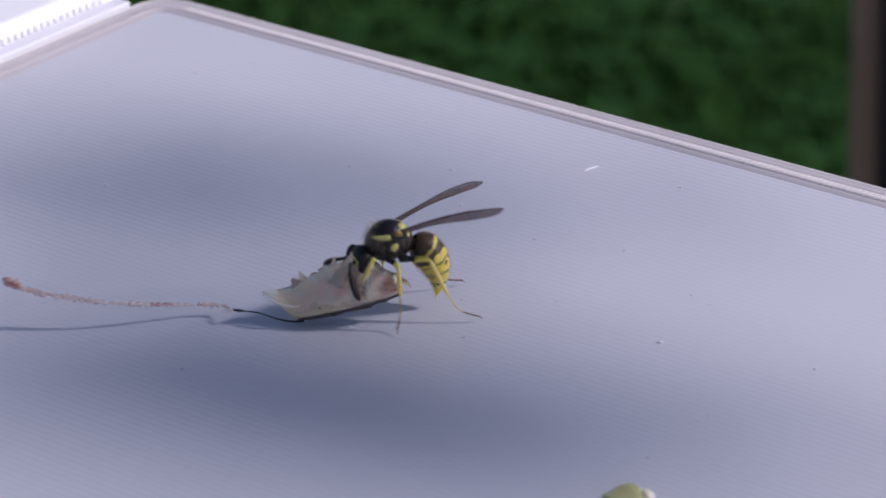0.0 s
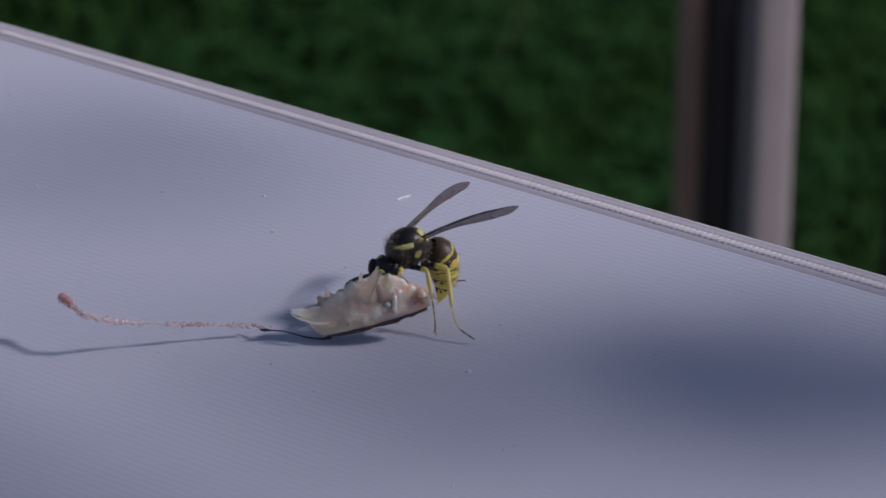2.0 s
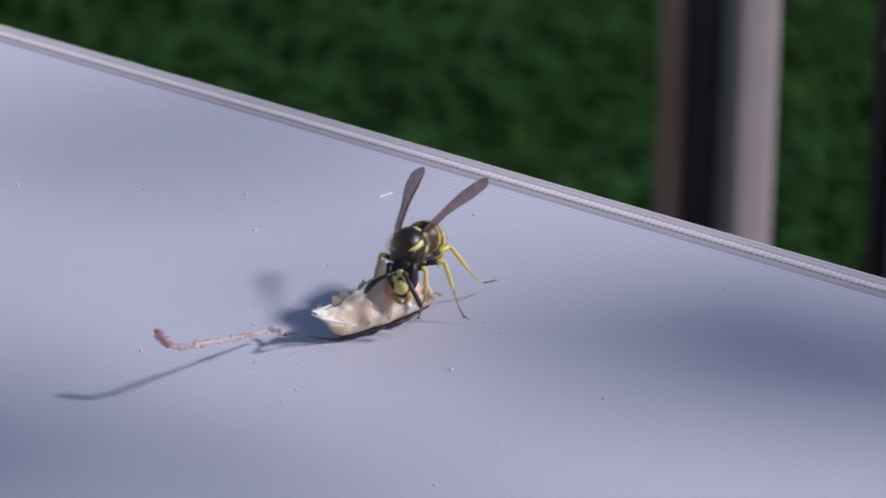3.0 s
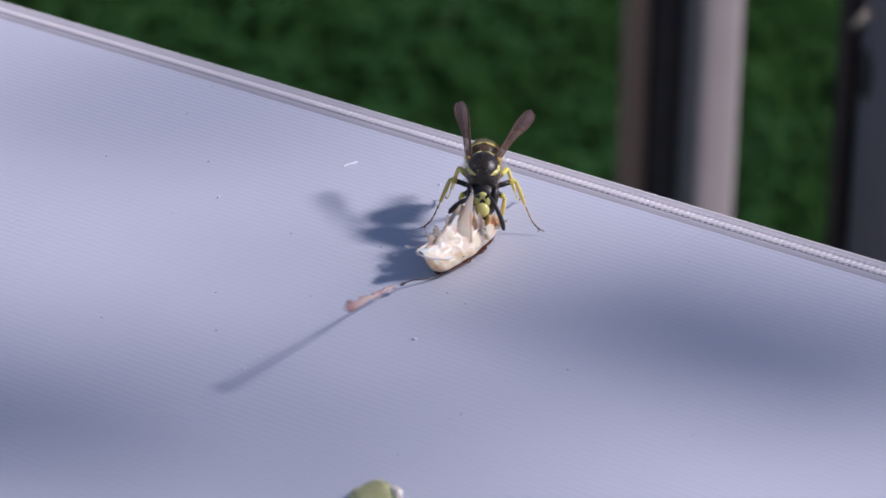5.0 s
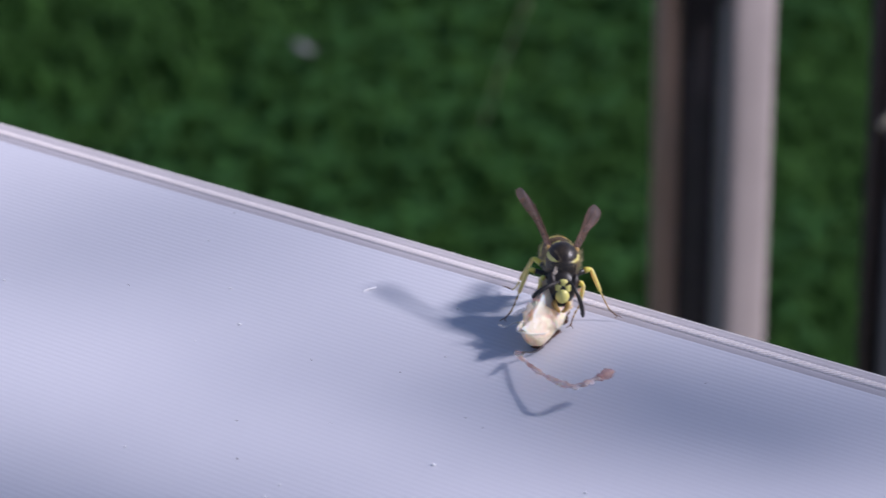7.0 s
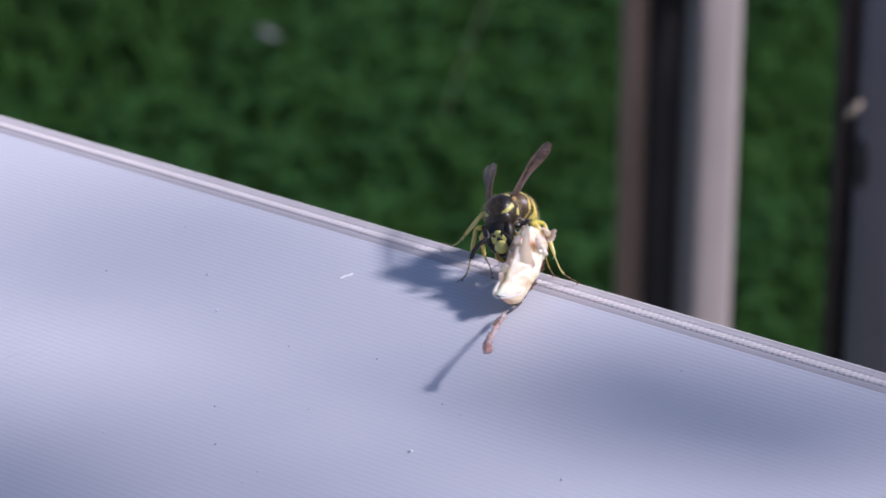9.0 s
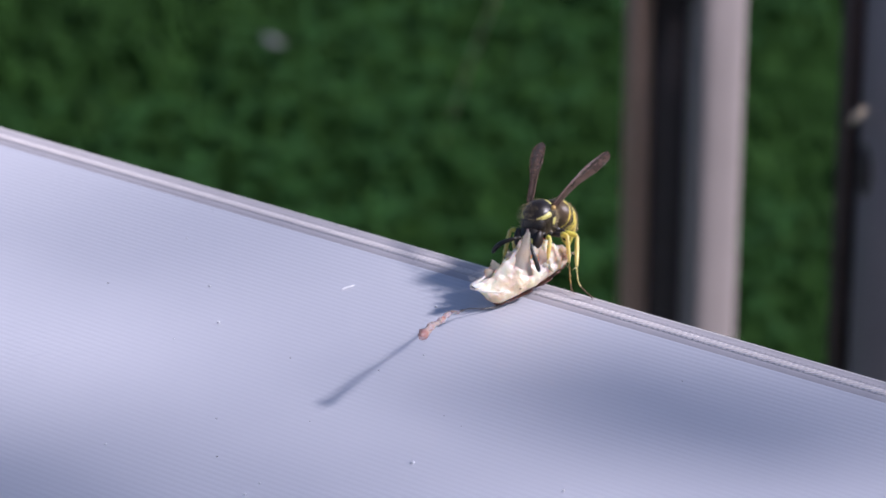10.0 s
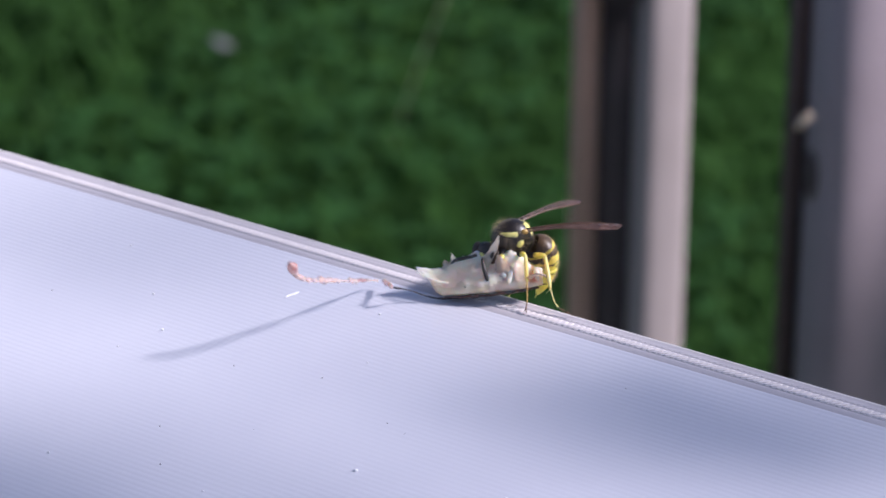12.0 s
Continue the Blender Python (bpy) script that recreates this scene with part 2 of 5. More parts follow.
HAIR_SHAPE = ([(0, 1, 0), (-0.87, -0.5, 0), (0.87, -0.5, 0), (0, 0.3, 1), (-0.26, -0.15, 1), (0.26, -0.15, 1)],
              [(0, 1, 4, 3), (1, 2, 5, 4), (2, 0, 3, 5), (3, 4, 5)])


def hair_at(p, q, r):
    """Places the unit hair from p to q, in millimetres."""
    d = q - p
    return Matrix.Translation(p * MM) @ d.to_track_quat("Z", "Y").to_matrix().to_4x4() @ Matrix.Diagonal((r * MM, r * MM, d.length * MM, 1))


def thing(name, bm, mats, label, category, group="", kind="", smooth=True):
    return tagged(new(name, finish(name, bm, mats, smooth)), label, category, group, kind)


def empty(name, at, label, category, group=""):
    ob = new(name)
    ob.location = at
    return tagged(ob, label, category, group)


# ---- the garden ground ----
def make_lawn():
    bm = bmesh.new()
    n = 24
    for ring in ((60.0, 10),):
        bmesh.ops.create_grid(bm, x_segments=n, y_segments=n, size=ring[0])
    # the ground's green is darkened to hold the shade among the blades
    thing("ground", bm, SHADED_SOIL, "thatch and soil under the lawn, tone darkened for blade shade", "ground", kind="structure")
    rng = random.Random(5)
    verts, faces = [], []
    # blades of grass over the stretch behind the table
    for i in range(62000):
        x, y = rng.uniform(-2.3, 0.25), rng.uniform(0.75, 3.0)
        dens = noise.noise(Vector((x * 3.1, y * 3.1, 0.3)))
        if rng.random() > 0.85 + 0.5 * dens:
            continue
        h = rng.uniform(0.014, 0.034) * (1 + 0.4 * dens)
        w = rng.uniform(0.0012, 0.0026)
        a = rng.uniform(0, 6.283)
        lean = rng.uniform(0.5, 2.2)
        dx, dy = math.cos(a), math.sin(a)
        px, py = -dy * w, dx * w
        k = len(verts)
        l1, l2 = lean * h * 0.35, lean * h
        verts += [(x - px, y - py, 0), (x + px, y + py, 0),
                  (x + dx * l1 - px * 0.8, y + dy * l1 - py * 0.8, h * 0.6), (x + dx * l1 + px * 0.8, y + dy * l1 + py * 0.8, h * 0.6),
                  (x + dx * l2, y + dy * l2, h * (1 - 0.3 * lean))]
        faces += [(k, k + 1, k + 3, k + 2), (k + 2, k + 3, k + 4)]
    # coarser blades over the rest of the garden
    for i in range(90000):
        x, y = rng.uniform(-7.0, 7.0), rng.uniform(-5.5, 8.0)
        if -2.3 < x < 0.25 and 0.75 < y < 3.0:
            continue
        h, w, a = rng.uniform(0.03, 0.06), rng.uniform(0.004, 0.009), rng.uniform(0, 6.283)
        dx, dy = math.cos(a), math.sin(a)
        k = len(verts)
        verts += [(x - dy * w, y + dx * w, 0), (x + dy * w, y - dx * w, 0), (x + dx * h * 0.7, y + dy * h * 0.7, h)]
        faces.append((k, k + 1, k + 2))
    me = bpy.data.meshes.new("grass")
    me.from_pydata(verts, [], faces)
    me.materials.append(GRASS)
    tagged(new("grass", me), "dark green lawn grass beyond the table", "grass", kind="stuff")
    verts, faces = [], []
    for i in range(16000):
        x, y = rng.uniform(-2.3, 0.25), rng.uniform(0.75, 3.0)
        if noise.noise(Vector((x * 4.2 + 7, y * 4.2, 1.9))) < -0.05:
            continue
        z = rng.uniform(0.012, 0.034)
        r = rng.uniform(0.004, 0.008)
        a0 = rng.uniform(0, 6.283)
        for j in range(3):
            a = a0 + j * 2.094
            tilt = rng.uniform(-0.2, 0.4)
            k = len(verts)
            c, s = math.cos(a), math.sin(a)
            for u, v in ((0, 0), (0.6, -0.5), (1.25, -0.55), (1.55, 0), (1.25, 0.55), (0.6, 0.5)):
                verts.append((x + r * (u * c - v * s), y + r * (u * s + v * c), z + r * (tilt * u - 0.2 * abs(v))))
            faces.append(tuple(range(k, k + 6)))
    me = bpy.data.meshes.new("clover")
    me.from_pydata(verts, [], faces)
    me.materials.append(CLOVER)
    tagged(new("clover", me), "clover leaves among the lawn grass", "clover", kind="stuff")
    # a dry stalk leaning in the lawn, and pale fallen petals
    bm = bmesh.new()
    rod(bm, curve_points([(-1.006, 1.501, 0.0), (-1.012, 1.521, 0.020), (-0.996, 1.521, 0.065), (-0.977, 1.520, 0.110)], 14), [0.0008] * 15, 6)
    thing("grass_stalk", bm, STRAW, "pale dry grass stalk leaning in the lawn", "stalk")
    for x, y, r in ((-1.158, 1.514, 0.008),):
        bm = bmesh.new()
        ball(bm, (0, 0, 0), (r, r * 0.7, r * 0.18), None, 12, 6)
        rough_up(bm, r * 0.2, 2 / r, 3)
        ob = thing("petal", bm, PETAL, "pale petal fallen on the lawn", "petal")
        ob.matrix_world = pose(x, y, 0.040, 14, 22, 40)


make_lawn()


# ---- the tables ----
X1, Y1 = 900.0, -640.0     # far corner of the table top, in millimetres from the corner


def make_table():
    table = empty("garden_table", spot(450, -320, -720), "pale grey plastic garden table with a fine dimpled grain", "table")
    base = table.location
    # one panel, gently cockled, with its rim sweeping round the two visible edges
    bm = bmesh.new()
    nx, ny = 90, 64
    rows = []
    for j in range(ny + 1):
        row = []
        for i in range(nx + 1):
            x = 3.4 + (X1 - 6.8) * (i / nx) ** 1.5
            y = -3.4 + (Y1 + 6.8) * (j / ny) ** 1.5
            row.append(bm.verts.new(spot(x, y, -0.35) - base))
        rows.append(row)
    for j in range(ny):
        for i in range(nx):
            bm.faces.new((rows[j][i], rows[j][i + 1], rows[j + 1][i + 1], rows[j + 1][i]))
    part("tabletop", bm, TABLE, table, "dimpled pale grey plastic panel")

    def sweep(name, profile, mat, label=""):
        """A profile (inset, height) carried round the four sides with rounded corners."""
        bm = bmesh.new()
        rings = []
        for inset, h in profile:
            ring = []
            rad = max(4.8 - inset, 0.4)
            for cx, cy, a0 in ((0, 0, 90), (X1, 0, 0), (X1, Y1, -90), (0, Y1, -180)):
                ox = cx + (inset + rad) * (1 if cx == 0 else -1)
                oy = cy + (inset + rad) * (-1 if cy == 0 else 1)
                for k in range(9):
                    a = radians(a0 + 90 - 90 * k / 8)
                    ring.append(bm.verts.new(spot(ox + rad * math.cos(a), oy + rad * math.sin(a), h) - base))
            rings.append(ring)
        n = len(rings[0])
        for a, b in zip(rings, rings[1:]):
            for k in range(n):
                bm.faces.new((a[k], a[(k + 1) % n], b[(k + 1) % n], b[k]))
        return part(name, bm, mat, table, label)

    sweep("rim", [(1.2, -22), (0.2, -20), (0.0, -1.0), (0.06, -0.4), (0.18, -0.10), (0.36, -0.04), (0.55, -0.10), (0.9, -0.14), (1.25, -0.14), (1.42, -0.15), (1.5, -0.2)], RIM,
          "satin grey raised rim")
    sweep("bead_strip", [(1.40, -0.4), (1.44, -0.19), (1.7, -0.16), (2.2, -0.15), (2.7, -0.16), (2.92, -0.20), (2.96, -0.4)], RIM, "pale beaded strip inside the rim")
    # the bright highlight on the outer edge is put in as a paler colour
    sweep("edge_highlight", [(0.02, -0.5), (0.05, -0.32), (0.16, -0.07), (0.30, -0.01), (0.42, -0.03), (0.50, -0.12)], EDGE_GLINT, "rounded outer edge with its highlight in the colour")
    sweep("groove", [(2.9, -0.22), (3.05, -0.18), (3.25, -0.20), (3.5, -0.26), (3.8, -0.34), (3.95, -0.42)], BORDER, "smooth inner border")
    # small slanting beads that stand along the strip, and ticks on the rim outside it
    lean = Matrix.Rotation(radians(-38), 4, "Z")
    beads, ticks = [], []
    for k in range(360):
        beads.append(Matrix.Translation(spot(6 + k * 0.68, -2.2, -0.15) - base) @ lean @ Matrix.Diagonal((0.29 * MM, 0.80 * MM, 0.07 * MM, 1)))
        ticks.append(Matrix.Translation(spot(6 + k * 0.68, -1.0, -0.15) - base) @ lean @ Matrix.Diagonal((0.24 * MM, 0.40 * MM, 0.022 * MM, 1)))
    for k in range(80):
        beads.append(Matrix.Translation(spot(2.3, -6 - k * 0.56, -0.12) - base) @ lean @ Matrix.Diagonal((0.56 * MM, 0.24 * MM, 0.04 * MM, 1)))
    many("beading", bead_shape(), beads, BEAD, table, "row of tiny moulded beads")
    many("knurling", bead_shape(), ticks, RIM, table, "fine moulded ticks on the rim")
    # apron and legs
    bm = bmesh.new()
    slab(bm, 0.03, X1 * MM - 0.03, Y1 * MM + 0.03, -0.03, TOP - 0.04, TOP - 0.006)
    for v in bm.verts:
        v.co -= base
    part("apron", bm, WHITE, table, smooth=False)
    for x, y in ((60, -60), (X1 - 60, -60), (60, Y1 + 60), (X1 - 60, Y1 + 60)):
        bm = bmesh.new()
        rod(bm, [Vector((x * MM, y * MM, z)) - base for z in (0.0, 0.01, 0.35, TOP - 0.035)], [0.018, 0.021, 0.022, 0.024], 16)
        part("leg", bm, WHITE, table)


def make_side_table():
    leaf = empty("side_table", spot(-250, -300, -720), "white plastic side table with a ribbed edge, beside a grey table", "table")
    base = leaf.location
    bm = bmesh.new()
    slab(bm, -0.48, -0.0026, -0.62, -0.0045, TOP - 0.030, TOP + 0.0026, 0.0012, 4)
    for v in bm.verts:
        v.co -= base
    part("tabletop", bm, WHITE, leaf, "smooth white plastic top")
    bm = bmesh.new()
    slab(bm, -0.0026, -0.0003, -0.30, -0.0048, TOP - 0.02, TOP + 0.0004, 0.0003, 2)
    for v in bm.verts:
        v.co -= base
    part("edge_strip", bm, LEDGE, leaf, "lavender-white ledge along the edge", smooth=False)
    for k in range(70):
        bm = bmesh.new()
        y = -0.0075 - k * 0.00105
        slab(bm, -0.00265, -0.00244, y - 0.00028, y + 0.00028, TOP + 0.0001, TOP + 0.0011, 0.0001, 1)
        for v in bm.verts:
            v.co -= base
        part("rib", bm, LEDGE, leaf)
    for x, y in ((-0.43, -0.07), (-0.06, -0.07), (-0.43, -0.56), (-0.06, -0.56)):
        bm = bmesh.new()
        rod(bm, [Vector((x, y, z)) - base for z in (0.0, 0.01, 0.35, TOP - 0.028)], [0.016, 0.019, 0.020, 0.022], 16)
        part("leg", bm, WHITE, leaf)


make_table()
make_side_table()


# ---- the chair behind: two upright tubes ----
def make_chair():
    chair = empty("garden_chair", (-0.20, 0.56, 0.0), "grey tubular garden chair with black channel strips, on the lawn", "chair")
    base = chair.location
    side = Vector((0.82, 0.572, 0)).normalized()
    near = Vector((side.y, -side.x, 0))

    def bar(bm, c, half, deep, yaw, zs):
        """An oblong tube with rounded edges, turned about the upright."""
        u = (side * math.cos(radians(yaw)) - near * math.sin(radians(yaw))).normalized()
        v = Vector((u.y, -u.x, 0))
        n = 40
        rings = []
        for z in zs:
            ring = []
            for k in range(n):
                a = 2 * math.pi * k / n
                p, q = math.cos(a), math.sin(a)
                ring.append(bm.verts.new(c + u * half * math.copysign(abs(p) ** 0.60, p) + v * deep * math.copysign(abs(q) ** 0.80, q) + Vector((0, 0, z)) - base))
            rings.append(ring)
        for a, d in zip(rings, rings[1:]):
            for k in range(n):
                bm.faces.new((a[k], a[(k + 1) % n], d[(k + 1) % n], d[k]))
        bm.faces.new(rings[0])
        bm.faces.new(rings[-1])

    def upright(name, c, grey, black, lip, top, yaw, paint=PAINT, label="grey painted steel tube", edge=LIP):
        """A rail: a round tube with a black channel and a brown lip beside it; offsets across it and radii."""
        c = Vector((c[0], c[1], 0))
        zs = (0.0, 0.012, 0.25, 0.5, top)
        bm = bmesh.new()
        bar(bm, c + side * grey[0], grey[1], grey[1] * 0.55, yaw, zs)
        rail = part(name, bm, paint, chair, label)
        bm = bmesh.new()
        rod(bm, [c + side * black[0] - near * 0.004 + Vector((0, 0, z)) - base for z in zs], [black[1]] * 5, 20)
        part("channel", bm, RUBBER, rail, "black channel strip")
        bm = bmesh.new()
        rod(bm, [c + side * lip[0] + Vector((0, 0, z)) - base for z in zs], [lip[1]] * 5, 20)
        part("lip", bm, edge, rail, "brown lip along the channel")
        bm = bmesh.new()
        rod(bm, [c + side * grey[0] + Vector((0, 0, z)) - base for z in (-0.001, 0.02)], [grey[1] + 0.002] * 2, 24)
        part("foot_cap", bm, RUBBER, rail, "black rubber foot cap")
        return c

    c = upright("rail", (-0.2187, 0.5252), (0.0074, 0.0086), (-0.0050, 0.0070), (-0.0142, 0.0040), 0.75, 32)
    # black sling fabric wrapped over the first rail
    bm = bmesh.new()
    pts = [(-0.010, 0.530), (-0.002, 0.5425), (0.0095, 0.5605), (0.0175, 0.573), (0.0175, 0.74), (-0.010, 0.74)]
    out = [bm.verts.new(c + side * o + near * (0.0115 - 12.0 * max(0, o - 0.008) ** 1.5) + Vector((0, 0, z)) - base) for o, z in pts]
    bm.faces.new(out)
    bmesh.ops.solidify(bm, geom=bm.faces[:], thickness=0.002)
    part("sling", bm, RUBBER, chair, "black sling fabric wrapped over the tube", smooth=False)
    # the second rail's shade is put into its darker paint colour
    c = upright("rail", (-0.0950, 0.4495), (-0.0085, 0.0165), (-0.0245, 0.0034), (-0.0270, 0.0025), 0.80, 30, SHADED_PAINT, "lavender-grey painted tube, darkened for shade", DARK_LIP)
    bm = bmesh.new()
    ball(bm, c + side * -0.0212 + near * 0.0068 + Vector((0, 0, 0.546)) - base, (0.0040, 0.0032, 0.0088), None, 20, 14)
    part("plug", bm, RUBBER, chair, "black rubber plug")
    bm = bmesh.new()
    rod(bm, [Vector((-0.213, 0.529, 0.10)) - base, Vector((-0.095, 0.4495, 0.10)) - base], [0.008, 0.008], 16)
    part("crossbar", bm, PAINT, chair)
    bm = bmesh.new()
    ball(bm, (0, 0, 0), (0.0010, 0.0008, 0.0027), Euler((0, radians(35), radians(35))).to_matrix(), 12, 8)
    rough_up(bm, 0.0005, 600, 2)
    bit = thing("seed_husk", bm, HUSK, "pale seed husk stuck to the chair tube", "seed husk")
    bit.location = Vector((-0.1160, 0.4345, 0.5625)) + near * 0.0140 - side * 0.0005


make_chair()


# ---- the tree whose leaves dapple the table ----
def make_tree():
    tree = empty("tree", (4.1, 1.8, 0.0), "leafy garden tree that dapples the table with shade", "tree")
    base = tree.location
    bm = bmesh.new()
    rod(bm, curve_points([(0, 0, 0), (0.03, -0.02, 1.0), (-0.02, 0.05, 2.2), (0.05, 0.1, 3.6), (0.0, 0.1, 5.0)], 20),
        [0.11 - 0.0042 * i for i in range(21)], 14)
    rough_up(bm, 0.012, 9, 2)
    part("trunk", bm, BARK, tree)
    limbs = [[(0, 0.05, 2.2), (-0.4, -0.2, 2.5), (-0.9, -0.6, 2.8), (-1.5, -0.95, 3.0)],
             [(0.0, 0.06, 2.6), (-0.5, 0.1, 3.1), (-1.0, -0.1, 3.5), (-1.4, -0.3, 3.7)],
             [(0.02, 0.08, 3.0), (0.5, 0.3, 3.6), (0.9, 0.6, 4.1)],
             [(0.02, 0.08, 3.2), (0.1, -0.5, 3.8), (0.1, -1.0, 4.2)],
             [(0.03, 0.1, 3.6), (0.35, 0.6, 4.1), (0.75, 0.95, 4.5)]]
    for l in limbs:
        bm = bmesh.new()
        rod(bm, curve_points(l, 12), [0.045 - 0.0031 * i for i in range(13)], 8)
        part("limb", bm, BARK, tree)
    rng = random.Random(LEAF_SEED)
    verts, faces = [], []

    def leaf(c, size):
        q = Euler((rng.uniform(-0.9, 0.9), rng.uniform(-0.9, 0.9), rng.uniform(0, 6.28))).to_matrix()
        k = len(verts)
        for u, v, w in ((0, 0, 0), (0.3, 0.22, 0.03), (0.7, 0.2, 0.02), (1, 0, -0.06), (0.7, -0.2, 0.02), (0.3, -0.22, 0.03)):
            verts.append(tuple(Vector(c) + q @ Vector((u, v, w)) * size))
        faces.append((k, k + 1, k + 2, k + 3))
        faces.append((k, k + 3, k + 4, k + 5))

    beam = SUN_DIR / SUN_DIR.z
    for l in limbs:
        pts = curve_points(l, 12)
        for p in pts[3:]:
            for _ in range(44):
                c = p + Vector((rng.gauss(0, 0.22), rng.gauss(0, 0.22), rng.gauss(0, 0.16)))
                w = c + base
                w = w - beam * (w.z - TOP)
                if -0.38 < w.x < 0.55 and -0.36 < w.y < 0.95:
                    continue
                leaf(c, rng.uniform(0.06, 0.10))
    me = bpy.data.meshes.new("crown")
    me.from_pydata(verts, [], faces)
    me.materials.append(LEAF)
    crown = new("crown", me)
    crown.parent = tree
    # unseen outer twigs, hung in the sunbeam to shade the table and chair
    twigs = []
    cross = Vector((0, 0, 1)).cross(SUN_DIR).normalized()
    rise = SUN_DIR.cross(cross)
    for place, leaves in SHADE_TWIGS:
        bm = bmesh.new()
        centre = spot(*place) + SUN_DIR * FAR
        rod(bm, curve_points([(0, 0, 0), (0.06, 0.0, 0.05), (0.6, 0.25, 0.7) if place[2] == 0 else (0.3, 0.5, 0.7), base + Vector(limbs[0][-1]) - centre], 14), [0.0007 + 0.0002 * i for i in range(15)], 6)
        for o, (dx, dy, long, wide, turn) in enumerate(leaves):
            # a leaf, tilted a little out of the plane across the beam
            a = cross * math.cos(radians(turn)) + rise * math.sin(radians(turn))
            n = cross * -math.sin(radians(turn)) + rise * math.cos(radians(turn))
            flat = spot(place[0] + dx, place[1] + dy, place[2]) + SUN_DIR * (FAR + 0.003 * o) - centre
            vs = []
            for u, v, w in ((-0.5, 0, 0), (-0.2, 0.45, 0.1), (0.15, 0.5, 0.1), (0.5, 0, -0.15), (0.15, -0.5, 0.1), (-0.2, -0.45, 0.1)):
                vs.append(bm.verts.new(flat + (a * u * long + n * v * wide) * MM + SUN_DIR * w * 0.01))
            bm.faces.new(vs[:4])
            bm.faces.new((vs[0], vs[3], vs[4], vs[5]))
        twig = part("twig", bm, LEAF, tree)
        twig.location = centre - base
        twigs.append(twig)
    return twigs


# shadow middle (mm from the corner of the table), then each leaf: offset, length, breadth (mm), turn
SHADE_TWIGS = (((116, -24, 0), ((-8, -2, 40, 17, 10), (10, 5, 36, 17, 35), (28, 12, 40, 18, 20))),
         ((84, -77, 0), ((-12, -6, 38, 11, 0), (6, 2, 44, 12, 20), (20, 6, 34, 9, 40), (-26, -14, 34, 9, 15))),
         ((50, -11, 0), ((-10, -6, 38, 8, 30), (4, 1, 30, 8, 28))),
         ((62, -44, 0), ((-22, -14, 44, 8, 10), (0, 0, 46, 9, 20), (24, 12, 42, 8, 15))),
         ((96, -68, 0), ((-12, -6, 40, 11, 10), (14, 6, 42, 12, 25))),
         ((-96, 450, -232), ((-4, -3, 78, 46, 88), (16, 10, 70, 30, 100), (-22, -16, 66, 30, 80))))
LEAF_SEED = 4
FAR = 0.24               # from the table to the hanging twigs, along the beam
TWIG_OBJECTS = make_tree()


# ---- the wasp ----
def patch_on(bm, centre, radii, pts, width, taper=0.0):
    """A mark lying on an ellipsoid, along directions given as (x, y, z) that need not be unit; its edges sink in."""
    def on(p, k):
        return p * (k / math.sqrt(sum((p[i] / radii[i]) ** 2 for i in range(3))))

    n = 14
    line = [on(Vector(d), 1.0) for d in curve_points(pts, n)]
    rows = []
    for i, p in enumerate(line):
        u = i / n
        t = (line[min(i + 1, n)] - line[max(i - 1, 0)]).normalized()
        up = Vector([p[k] / radii[k] ** 2 for k in range(3)]).normalized()
        side = up.cross(t).normalized()
        w = width * (0.25 + 0.75 * math.sin(math.pi * (0.06 + 0.88 * u)) ** 0.6) * (1 - taper * u) * (1 + 0.12 * math.sin(9 * u + width * 40))
        rows.append([bm.verts.new(Vector(centre) + on(p + side * w * j, k)) for j, k in ((-1.1, 0.98), (-0.8, 1.022), (0, 1.035), (0.8, 1.022), (1.1, 0.98))])
    for a, c in zip(rows, rows[1:]):
        for k in range(4):
            bm.faces.new((a[k], a[k + 1], c[k + 1], c[k]))
    bm.faces.new(rows[0])
    bm.faces.new(list(reversed(rows[-1])))


def scaled(bm):
    for v in bm.verts:
        v.co *= MM
    return bm


PETIOLE = (-2.2, 0, -0.3)
HEAD_AT = (2.35, 0, -2.10)
WING_BASE = (-0.7, 1.3, 1.2)


